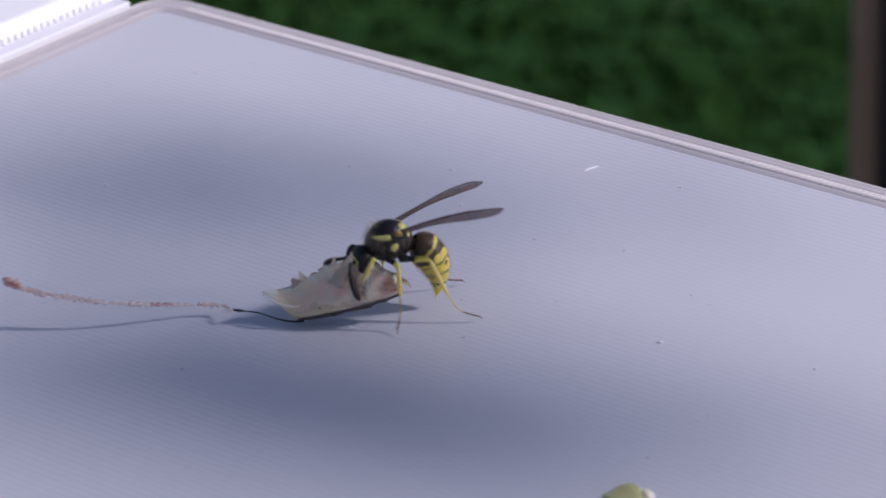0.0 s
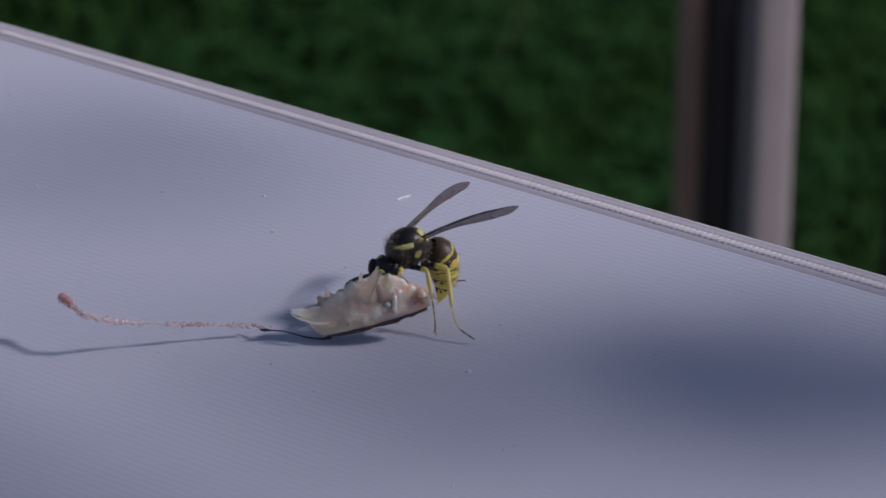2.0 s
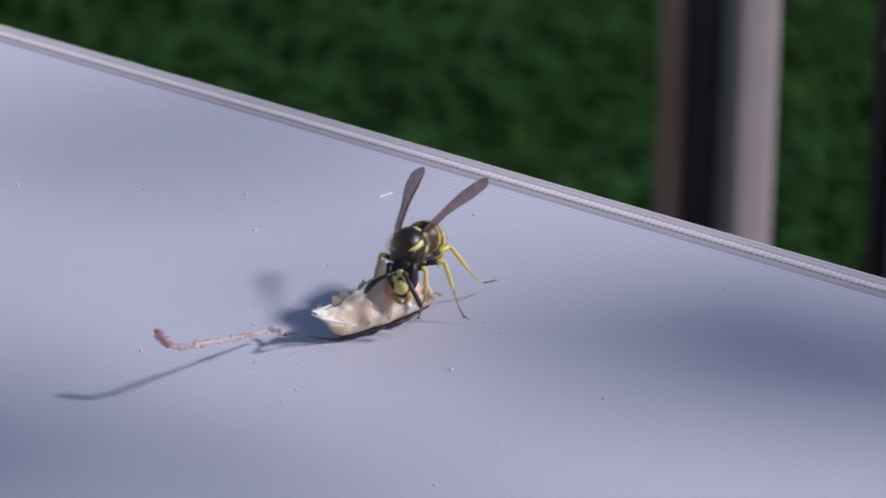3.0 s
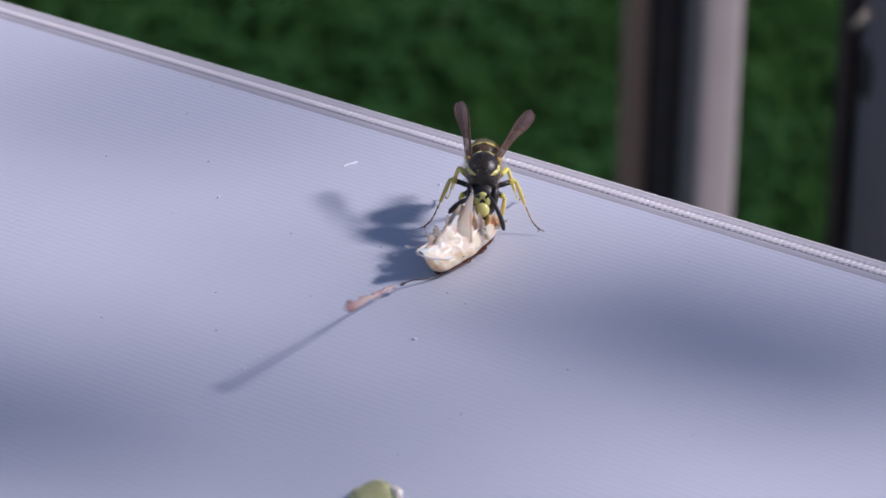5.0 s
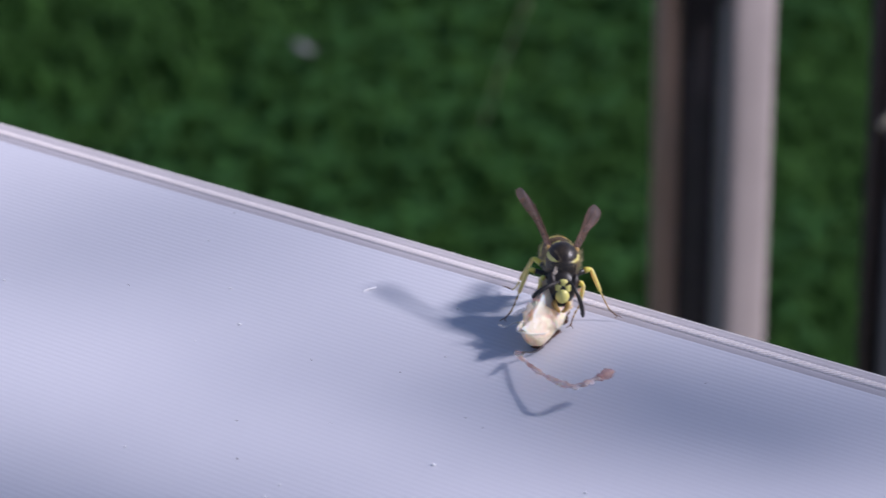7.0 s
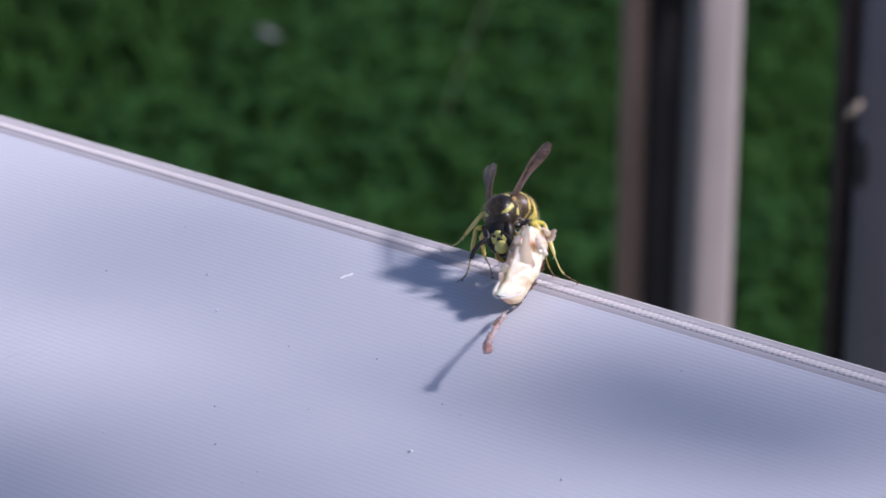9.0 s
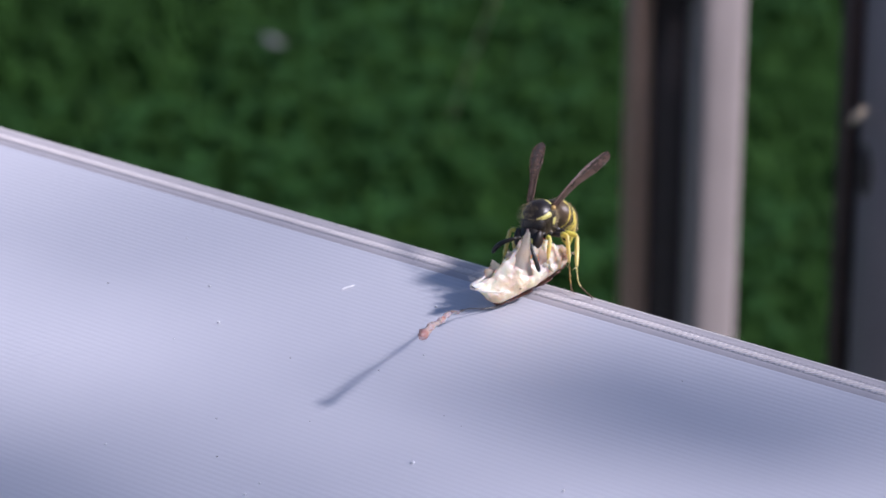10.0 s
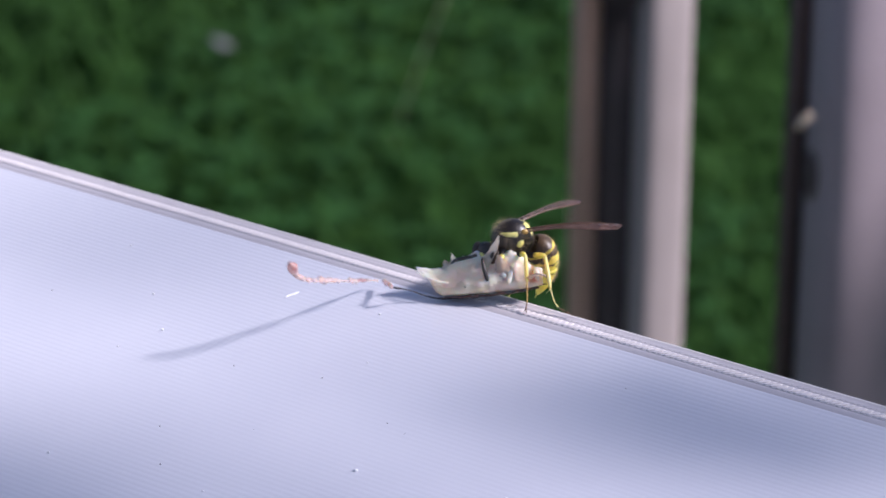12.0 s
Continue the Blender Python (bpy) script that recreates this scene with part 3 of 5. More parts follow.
def make_wasp():
    wasp = empty("wasp", (0, 0, TOP), "black and yellow wasp feeding on a scrap of flesh", "wasp")
    # thorax
    R = (2.25, 1.62, 1.78)
    bm = bmesh.new()
    ball(bm, (0, 0, 0), R, None, 32, 20)
    ball(bm, (1.35, 0, -0.35), (1.1, 1.35, 1.25), None, 20, 14)
    ball(bm, (-1.5, 0, -0.15), (0.95, 1.25, 1.3), None, 20, 14)
    ball(bm, (0.2, 0, -1.2), (1.5, 1.2, 0.9), None, 20, 14)
    thorax = part("thorax", scaled(bm), FUZZ, wasp, "black hairy thorax")
    thorax.scale = (0.93, 1.06, 1.05)
    for s in (1, -1):
        bm = bmesh.new()
        patch_on(bm, (0, 0, 0), R, [(0.30, 1.42 * s, 0.62), (0.85, 1.32 * s, 0.50), (1.35, 1.1 * s, 0.40), (1.85, 0.60 * s, 0.28)], 0.34, 0.55)
        part("shoulder_stripe", scaled(bm), MARK, thorax, "yellow shoulder stripe")
        bm = bmesh.new()
        patch_on(bm, (0, 0, 0), R, [(-0.95, 0.24 * s, 1.5), (-1.05, 0.55 * s, 1.35), (-1.05, 0.95 * s, 1.12)], 0.58)
        part("rear_spot", scaled(bm), MARK, thorax, "yellow spot")
        bm = bmesh.new()
        patch_on(bm, (0, 0, 0), R, [(-1.7, 0.25 * s, 0.75), (-1.68, 0.6 * s, 0.7), (-1.6, 0.9 * s, 0.5)], 0.40)
        part("rear_spot", scaled(bm), MARK, thorax, "yellow spot")
        bm = bmesh.new()
        patch_on(bm, (0, 0, 0), R, [(-0.1, 1.5 * s, 0.05), (-0.2, 1.5 * s, -0.25), (-0.1, 1.45 * s, -0.6)], 0.44)
        part("side_spot", scaled(bm), MARK, thorax, "yellow spot")
        bm = bmesh.new()
        ball(bm, (-0.55, 1.35 * s, 0.95), (0.42, 0.26, 0.26), None, 12, 8)
        part("wing_hinge", scaled(bm), AMBER, thorax)
    rng = random.Random(9)
    places = []
    for i in range(1500):
        d = Vector((rng.gauss(0.1, 0.8), rng.gauss(0, 0.8), rng.gauss(0.25, 0.7))).normalized()
        if d.z > 0.25 and abs(d.y) < 0.8 and rng.random() < 0.94:
            continue
        s = 1 / math.sqrt(sum((d[i] / R[i]) ** 2 for i in range(3)))
        p = d * s * 0.97
        q = p + (d + Vector((rng.gauss(-0.15, 0.18), rng.gauss(0, 0.18), rng.gauss(0, 0.18)))).normalized() * rng.uniform(0.25, 0.75)
        places.append(hair_at(p, q, 0.008))
    for i in range(320):
        # a ruff towards the neck
        d = Vector((rng.uniform(0.75, 1.0), rng.gauss(0, 0.5), rng.gauss(0.0, 0.45))).normalized()
        p = d * (0.97 / math.sqrt(sum((d[i] / R[i]) ** 2 for i in range(3))))
        places.append(hair_at(p, p + (d + Vector((rng.gauss(0, 0.3), rng.gauss(0, 0.3), rng.gauss(0, 0.3)))).normalized() * rng.uniform(0.35, 0.8), 0.008))
    many("hair", HAIR_SHAPE, places, HAIR, thorax, "short golden hair")
    # head
    bm = bmesh.new()
    ball(bm, (0, 0, 0), (0.95, 1.72, 1.62), None, 28, 18)
    ball(bm, (0.35, 0, -0.75), (0.75, 1.05, 1.1), None, 20, 12)
    head = part("head", scaled(bm), CHITIN, wasp, "black head with yellow face")
    head.location = Vector(HEAD_AT) * MM
    head.rotation_euler = (0, radians(20), 0)
    head.scale = (1.05, 0.86, 1.06)
    HR = (0.95, 1.72, 1.62)
    for s in (1, -1):
        bm = bmesh.new()
        ball(bm, (0.22, 1.22 * s, 0.28), (0.72, 0.58, 1.12), Euler((radians(-14 * s), 0, radians(12 * s))).to_matrix(), 20, 14)
        part("eye", scaled(bm), EYE, head, "dark glossy compound eye")
        bm = bmesh.new()
        patch_on(bm, (0, 0, 0), HR, [(-0.42, 1.1 * s, 1.05), (-0.50, 1.62 * s, 0.3), (-0.45, 1.5 * s, -0.5), (-0.2, 1.15 * s, -1.1)], 0.40)
        part("cheek_stripe", scaled(bm), PALE, head, "pale yellow stripe behind the eye")
        bm = bmesh.new()
        patch_on(bm, (0, 0, 0), HR, [(0.9, 0.60 * s, 0.60), (1.0, 0.74 * s, 0.15), (1.0, 0.70 * s, -0.35)], 0.42)
        part("eye_notch", scaled(bm), MARK, head, "yellow mark in the eye's notch")
        bm = bmesh.new()
        back = Matrix.Rotation(radians(6), 3, "Y")
        elbow = Vector((1.55, 0.80 * s, 0.55))
        reach = back @ (Vector((0.4, 1.7, -3.0)) if s == 1 else Vector((0.6, -2.9, -1.5)))
        rod(bm, curve_points([(0.9, 0.40 * s, 0.35), (1.3, 0.62 * s, 0.6), elbow], 5), [0.15, 0.16, 0.17, 0.17, 0.16, 0.15], 8)
        bow = Vector((0.35, 0.12 * s, 0.2))
        rod(bm, curve_points([elbow, elbow + reach * 0.35 + bow, elbow + reach * 0.7 + bow, elbow + reach], 10),
            [0.16 + 0.018 * min(i, 6) for i in range(10)] + [0.16], 8)
        part("antenna", scaled(bm), CHITIN, head, "black jointed antenna")
        bm = bmesh.new()
        rod(bm, curve_points([(0.55, 0.75 * s, -1.3), (0.75, 0.72 * s, -1.75), (0.8, 0.3 * s, -2.15), (0.78, 0.05 * s, -2.25)], 6),
            [0.30, 0.32, 0.30, 0.26, 0.2, 0.14, 0.06], 8)
        part("mandible", scaled(bm), AMBER, head, "amber mandible")
    bm = bmesh.new()
    ball(bm, (0.70, 0, -0.78), (0.56, 0.84, 0.74), None, 20, 12)
    part("face_plate", scaled(bm), MARK, head, "yellow face plate")
    bm = bmesh.new()
    ball(bm, (0.84, 0, 0.50), (0.18, 0.54, 0.36), None, 16, 10)
    part("brow_spot", scaled(bm), MARK, head, "yellow brow spot")
    # abdomen: six overlapping rings that curl downwards
    bm = bmesh.new()
    rod(bm, curve_points([(0.35, 0, 0.0), (0, 0, 0), (-0.45, 0, 0.02)], 4), [0.5, 0.36, 0.3, 0.36, 0.55], 12)
    abdomen = part("abdomen", scaled(bm), CHITIN, wasp, "banded yellow and black abdomen")
    abdomen.location = Vector(PETIOLE) * MM
    abdomen.scale = (0.92, 0.92, 0.92)
    N, A = 60, 40
    pts, rad = [], []
    p, ang = Vector((-0.2, 0, 0.02)), radians(2)
    for i in range(N + 1):
        u = i / N
        pts.append(p.copy())
        rad.append(2.02 * (math.sin(math.pi * min(1, (u * 1.02 + 0.03)) ** 0.62)) ** 0.72 * (1 - 0.26 * u) + 0.05)
        ang = radians(2 + 86 * u ** 0.8)
        p += Vector((-math.cos(ang), 0, -math.sin(ang))) * (7.4 / N)
    cuts = [0, 11, 22, 32, 42, 51, 60]
    for s in range(6):
        bm = bmesh.new()
        rings = []
        i0, i1 = cuts[s], cuts[s + 1] + (1 if s < 5 else 0)
        for i in range(i0, min(i1, N) + 1):
            d = (pts[min(i + 1, N)] - pts[max(i - 1, 0)]).normalized()
            up = Vector((0, 1, 0)).cross(d) * -1
            if up.z < 0 and i < 30:
                up = -up
            u = (i - i0) / (i1 - i0)
            r = rad[i] * (0.985 + 0.055 * u) if u < 0.93 else rad[i] * 1.0
            ring = []
            for k in range(A):
                a = 2 * math.pi * k / A
                ring.append(bm.verts.new(pts[i] + r * (math.cos(a) * up * 0.92 + math.sin(a) * Vector((0, 1, 0)))))
            rings.append((u, ring))
        for (u, a), (u2, b) in zip(rings, rings[1:]):
            for k in range(A):
                f = bm.faces.new((a[k], a[(k + 1) % A], b[(k + 1) % A], b[k]))
                phi = 2 * math.pi * (k + 0.5) / A
                phi = min(phi, 2 * math.pi - phi)
                um = (u + u2) / 2
                mark = 1
                if s == 0:
                    mark = 2 if um < 0.78 + 0.06 * math.cos(6 * phi) else 1
                elif s == 1:
                    mark = 2 if um < 0.30 else 0 if um < 0.58 + 0.14 * math.cos(3 * phi) + 0.08 * math.cos(7 * phi) else 1
                elif s < 5:
                    if um < 0.20 + 0.42 * math.exp(-(phi / 0.40) ** 2) + 0.06 * math.cos(5 * phi):
                        mark = 0
                    if (phi - 0.85) ** 2 / 0.030 + (um - 0.42) ** 2 / 0.020 < 1:
                        mark = 0
                f.material_index = mark
        if s == 5:
            bm.faces.new(rings[-1][1])
        part("ring", scaled(bm), [CHITIN, YELLOW, TAN], abdomen)
    places = []
    for i in range(1900):
        k = rng.randrange(3, 40)
        a = rng.uniform(0, 6.283)
        d = (pts[k + 1] - pts[k - 1]).normalized()
        up = Vector((0, 1, 0)).cross(d)
        o = math.cos(a) * up * 0.92 + math.sin(a) * Vector((0, 1, 0))
        p = pts[k] + o * rad[k] * 0.98
        places.append(hair_at(p, p + (o + d * 0.8).normalized() * rng.uniform(0.2, 0.5), 0.008))
    many("hair", HAIR_SHAPE, places, HAIR, abdomen, "short golden hair")
    # legs
    LEGS = (("front_leg", [(1.25, 0.85, -1.5), (1.9, 2.2, -1.5), (2.7, 2.2, -3.6), (3.1, 1.8, -4.9), (3.7, 1.6, -5.6)]),
            ("middle_leg", [(0.0, 1.0, -1.7), (-0.3, 3.2, -1.2), (-0.7, 4.0, -4.0), (-0.8, 4.6, -5.8), (-0.5, 5.3, -6.6)]),
            ("hind_leg", [(-1.3, 1.0, -1.6), (-3.5, 2.4, -1.3), (-5.2, 3.1, -4.6), (-6.3, 3.4, -6.1), (-8.0, 3.8, -6.65)]))
    legs = []
    for s in (1, -1):
        for name, pts in LEGS:
            q = [Vector((x, y * s, z)) for x, y, z in pts]
            bm = bmesh.new()
            rod(bm, [q[0].lerp(Vector((q[0].x * 0.8, q[0].y * 0.5, -1.0)), 1), q[0], q[0].lerp(q[1], 0.25)], [0.42, 0.46, 0.3], 10)
            leg = part(name, scaled(bm), CHITIN, wasp)
            bm = bmesh.new()
            split = 0.5 if name == "hind_leg" else 0.72
            rod(bm, [q[0].lerp(q[1], k) for k in (0.15, 0.30, split)], [0.20, 0.27, 0.26], 10)
            dark = len(bm.faces)
            rod(bm, [q[0].lerp(q[1], k) for k in (split - 0.02, split + 0.1, 0.88, 0.97, 1.0)], [0.275, 0.29, 0.26, 0.18, 0.12], 10)
            bm.faces.ensure_lookup_table()
            for i, f in enumerate(bm.faces):
                f.material_index = 0 if i < dark else 1
            part("thigh", scaled(bm), [CHITIN, YELLOW], leg, "thigh, black towards its root and yellow beyond")
            bm = bmesh.new()
            rod(bm, [q[1].lerp(q[2], k) for k in (0, 0.06, 0.5, 0.92, 1.0)], [0.12, 0.20, 0.23, 0.17, 0.08], 10)
            rod(bm, [q[2], q[2] + Vector((0.25, 0.1 * s, -0.55))], [0.05, 0.012], 5)
            part("shin", scaled(bm), SHIN, leg, "pale yellow shin with a spur")
            bm = bmesh.new()
            foot = [q[2], q[3], q[4]]
            seg = curve_points(foot, 5)
            for i, (a, b) in enumerate(zip(seg, seg[1:])):
                rod(bm, [a, a.lerp(b, 0.75), b], [0.055, 0.09, 0.055], 7)
                if i == 2:
                    pale = len(bm.faces)
            for e in (0.35, -0.35):
                d = (q[4] - q[3]).normalized()
                rod(bm, [q[4], q[4] + d * 0.2 + Vector((0, e * 0.5, 0.05)), q[4] + d * 0.35 + Vector((0, e, -0.05))], [0.07, 0.05, 0.012], 5)
            bm.faces.ensure_lookup_table()
            for i, f in enumerate(bm.faces):
                f.material_index = 0 if i < pale else 1
            part("foot", scaled(bm), [SHIN if name == "hind_leg" else AMBER, FOOT], leg, "jointed foot, darker towards its claws")
            legs.append((leg, q[0], q[4]))
    # wings: folded lengthwise, narrow, with thick leading veins
    wings = []
    for s in (1, -1):
        bm = bmesh.new()
        n = 26
        top = []
        for i in range(n + 1):
            u = i / n
            v = min(1.0, max(0.0, (u - 0.28) / 0.47))
            w = 0.40 + 0.52 * v * v * (3 - 2 * v) + 0.10 * math.sin(math.pi * u)
            if u > 0.84:
                w *= max(0.12, math.sqrt(max(0.0, 1 - ((u - 0.84) / 0.165) ** 2)))
            x = 9.9 * u
            row = []
            for k in range(7):
                v = k / 6
                y = -0.35 * w + v * w * 1.35
                z = 0.10 * math.sin(9 * v + 5 * u) * w * 0.5 + 0.28 * math.sin(math.pi * u) * 1.4 - 0.5 * (v - 0.4) ** 2 * w
                row.append(bm.verts.new((x, -y * s, z)))
            top.append(row)
        for a, b in zip(top, top[1:]):
            for k in range(6):
                bm.faces.new((a[k], a[k + 1], b[k + 1], b[k]))
        bmesh.ops.solidify(bm, geom=bm.faces[:], thickness=0.03)
        grid = [[v.co.copy() for v in r] for r in top]
        wing = part("wing", scaled(bm), WING, wasp, "smoky brown folded wing")
        for k, (i0, i1, r) in ((0, (0, 25, 0.11)), (1, (0, 22, 0.04)), (3, (2, 20, 0.022)), (5, (4, 18, 0.02)), (6, (1, 25, 0.06))):
            bm = bmesh.new()
            rod(bm, [grid[i][k] for i in range(i0, i1 + 1)], [r * (1 - 0.6 * (i - i0) / (i1 - i0)) for i in range(i0, i1 + 1)], 6)
            part("vein", scaled(bm), VEIN, wing)
        for i in (10, 14, 18):
            bm = bmesh.new()
            rod(bm, [grid[i][1], grid[i + 1][3], grid[i][5]], [0.02, 0.018, 0.012], 5)
            part("vein", scaled(bm), VEIN, wing)
        bm = bmesh.new()
        ball(bm, grid[17][0], (0.5, 0.12, 0.09), None, 10, 6)
        part("wing_spot", scaled(bm), VEIN, wing, "dark spot on the wing's leading edge")
        wings.append(wing)
    return wasp, head, abdomen, wings, legs


WASP, HEAD, ABDOMEN, WINGS, LEGS_MADE = make_wasp()


# ---- the scrap that it feeds on ----
def make_scrap():
    scrap = empty("flesh_scrap", (0, 0, TOP), "torn cream flesh scrap in a dark rind, trailing a pink thread", "meat scrap")
    L = 11.8
    # rind: a dark trough under the flesh
    bm = bmesh.new()
    rows = []
    n, m = 28, 12
    for i in range(n + 1):
        u = i / n
        w = 1.72 * math.sin(math.pi * min(1, u * 0.84 + 0.12)) ** 0.6
        x = -0.9 - (L - 1.9) * u
        lift = 0.10 + 0.75 * u ** 3
        row = []
        for k in range(m + 1):
            cut = 0.16 * noise.noise(Vector((x * 0.8, 1, 2))) + 0.08 * noise.noise(Vector((x * 2.6, 4, 2)))
            a = math.pi * (1.36 + cut + (0.36 - 2 * cut) * k / m)
            row.append(bm.verts.new((x, w * 1.06 * math.cos(a), lift + w * 0.62 * (1 + math.sin(a)))))
        rows.append(row)
    for a, b in zip(rows, rows[1:]):
        for k in range(m):
            bm.faces.new((a[k], a[k + 1], b[k + 1], b[k]))
    rough_up(bm, 0.12, 1.3, 1)
    bmesh.ops.solidify(bm, geom=bm.faces[:], thickness=0.12)
    part("rind", scaled(bm), RIND, scrap, "dark brown glossy rind")
    # flesh: a smooth boat-shaped piece, its near end a lip that leans out, its far half raw
    bm = bmesh.new()
    rows = []
    n, m = 84, 48
    for i in range(n + 1):
        u = i / n
        w = 1.58 * math.sin(math.pi * min(1, u * 0.84 + 0.12)) ** 0.5 * (0.42 + 0.58 * min(1.0, u / 0.09) ** 0.5)
        h = 2.35 + 1.9 * math.sin(math.pi * min(1.0, (u * 0.97 + 0.02) ** 1.15)) ** 1.3 - 0.7 * max(0.0, u - 0.78) / 0.22
        x = 0.1 - (L - 0.5) * u
        base_z = 0.30 + 0.7 * u ** 3 + 0.7 * max(0.0, 1 - u / 0.10) ** 2
        row = []
        for k in range(m):
            a = 2 * math.pi * k / m
            c, d = math.cos(a), math.sin(a)
            up = 0.5 + 0.5 * math.copysign(abs(d) ** 0.9, d)
            y = w * math.copysign(abs(c) ** 0.85, c) * (1 - 0.22 * max(0.0, d) if c < 0 else 1.30 - 1.0 * up) - 0.3 * up
            # the crest lies towards the far flank; the near flank slopes and is hollowed beside the lip
            z = base_z + h * up * (1 - 0.13 * max(0.0, c) * up)
            hollow = 0.35 * math.exp(-((u - 0.10) / 0.09) ** 2) * max(0.0, d) ** 2 * max(0.0, 0.4 + c)
            z -= hollow
            j = Vector((x, y, z))
            f = 0.20 * noise.noise(j * 0.55) + 0.15 * noise.noise(j * 1.3 + Vector((3, 1, 7))) + 0.07 * noise.noise(j * 3.1)
            crease = 0.42 * abs(noise.noise(Vector((x * 0.5 + 2, y * 0.9, z * 1.5)))) * (0.3 + 0.7 * u)
            lean = 1.8 * (1 - u) ** 5 * up ** 2.2
            row.append(bm.verts.new((x + lean, y * (1 + f * 0.5 - crease * 0.5), base_z + (z - base_z) * (1 + f * 0.6 - crease * 0.6))))
        rows.append(row)
    for a, b in zip(rows, rows[1:]):
        for k in range(m):
            f = bm.faces.new((a[k], a[(k + 1) % m], b[(k + 1) % m], b[k]))
            c = f.calc_center_median()
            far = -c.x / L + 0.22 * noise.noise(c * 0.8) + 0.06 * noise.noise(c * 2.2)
            # low faces take the tan tone, which also holds the flank's shade
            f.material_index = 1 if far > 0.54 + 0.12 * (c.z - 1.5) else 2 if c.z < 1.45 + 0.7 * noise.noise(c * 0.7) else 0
    bm.faces.new(rows[0])
    bm.faces.new(rows[-1])
    part("flesh", scaled(bm), [FLESH, PINKISH, TAN_SHADED_FLESH], scrap, "smooth wet cream flesh, brownish towards one end, tan with painted shade low down")
    rng = random.Random(12)

    def strand(name, pts, radii, mat, label, flat=0.5):
        bm = bmesh.new()
        rod(bm, curve_points(pts, len(radii) - 1), radii, 10, flat)
        rough_up(bm, 0.05, 1.6, len(radii))
        return part(name, scaled(bm), mat, scrap, label)

    def sheet(name, line, widths, across, mat, label, ragged=0.12, thick=0.14):
        """A thin torn sheet along a line, with its breadth at each place; its edges and face waver."""
        n, m = 16, 6
        mids = curve_points(line, n)
        across = Vector(across).normalized()
        bm = bmesh.new()
        rows = []
        for i, p in enumerate(mids):
            s = i / n * (len(widths) - 1)
            q = min(int(s), len(widths) - 2)
            w = widths[q] + (widths[q + 1] - widths[q]) * (s - q)
            t = (mids[min(i + 1, n)] - mids[max(i - 1, 0)]).normalized()
            out = across.cross(t).normalized()
            row = []
            for k in range(m + 1):
                v = k / m - 0.5
                edge = ragged * noise.noise(Vector((i * 0.9, k * 2.0, p.x * 3))) * (1 if k in (0, m) else 0.3)
                row.append(bm.verts.new(p + across * (v * w + edge) + out * (0.5 * w * v * v + 0.10 * noise.noise(p * 1.7 + Vector((v * 3, 0, 0))))))
            rows.append(row)
        for a, b in zip(rows, rows[1:]):
            for k in range(m):
                bm.faces.new((a[k], a[k + 1], b[k + 1], b[k]))
        bmesh.ops.solidify(bm, geom=bm.faces[:], thickness=thick)
        return part(name, scaled(bm), mat, scrap, label)

    # the white curled edge of the lip
    strand("lip_edge", [(-1.6, 1.28, 1.85), (-0.5, 1.2, 2.0), (0.5, 0.8, 2.3), (1.3, 0.25, 2.6), (1.9, -0.3, 2.95)],
           [0.08, 0.13, 0.17, 0.18, 0.17, 0.15, 0.13, 0.10, 0.05], FLAP, "white curled edge of torn flesh", 0.55)
    strand("lip_edge", [(1.95, -0.3, 2.9), (1.3, -0.9, 2.8), (0.3, -1.15, 2.75), (-0.8, -1.1, 2.95)],
           [0.06, 0.14, 0.20, 0.22, 0.20, 0.16, 0.08], FLAP, "white curled edge of torn flesh", 0.7)
    # the sheet that is drawn up to the mouth, and smaller ones beside it
    drawn = sheet("sliver", [(-2.7, 0.45, 1.7), (-3.9, 0.42, 2.9), (-5.0, 0.42, 4.4), (-5.65, 0.45, 5.8), (-5.85, 0.5, 6.95)], [4.8, 3.6, 1.9, 1.1, 0.75, 0.2],
                  (1, -0.6, 0), FLAP, "pale fin of flesh drawn up to a point", 0.15, 0.45)
    sheet("sliver", [(-4.6, -0.6, 2.2), (-5.0, -0.7, 3.6), (-5.4, -0.6, 4.8), (-5.5, -0.4, 5.6)], [2.6, 1.9, 1.0, 0.3], (0.5, 1, 0), FLESH, "pale sheet of flesh drawn up to a point", 0.25, 0.3)
    sheet("sliver", [(-7.4, 0.9, 1.8), (-7.3, 1.0, 2.9), (-7.0, 0.9, 3.9), (-6.9, 0.8, 4.5)], [2.2, 1.7, 1.0, 0.3], (1, 0.1, 0), PINKISH, "raw sheet of flesh drawn up to a point", 0.3, 0.25)
    # thin rags and wisps torn loose along the crest
    for i in range(10):
        x = -1.4 - 0.85 * i + rng.uniform(-0.25, 0.25)
        y, z = rng.uniform(-1.2, -0.6), 3.0 + 1.15 * math.sin(math.pi * min(1.0, (0.4 - x) / L))
        dx, dy, dz = rng.uniform(-0.5, 0.8), rng.uniform(-0.7, 0.3), rng.uniform(0.45, 1.0) if i % 3 == 1 else rng.uniform(0.15, 0.5)
        turn = rng.uniform(-0.8, 0.8)
        sheet("wisp", [(x, y, z - 0.9), (x + 0.3 * dx, y + 0.3 * dy, z + 0.3 * dz), (x + dx, y + dy, z + dz)], [1.7, 1.2, rng.uniform(0.4, 0.7), 0.08],
              (math.cos(turn), math.sin(turn), 0.2), FLAP if i % 3 else FLESH, "thin wisp of torn flesh", 0.35, 0.22)
    sheet("film", [(-1.6, -0.9, 2.3), (-1.5, -2.0, 2.4), (-1.2, -3.1, 1.9), (-1.3, -3.9, 1.9)], [1.8, 1.5, 1.3, 0.5], (1, 0, 0.3), FILM, "thin clear film of torn skin", 0.5, 0.08)
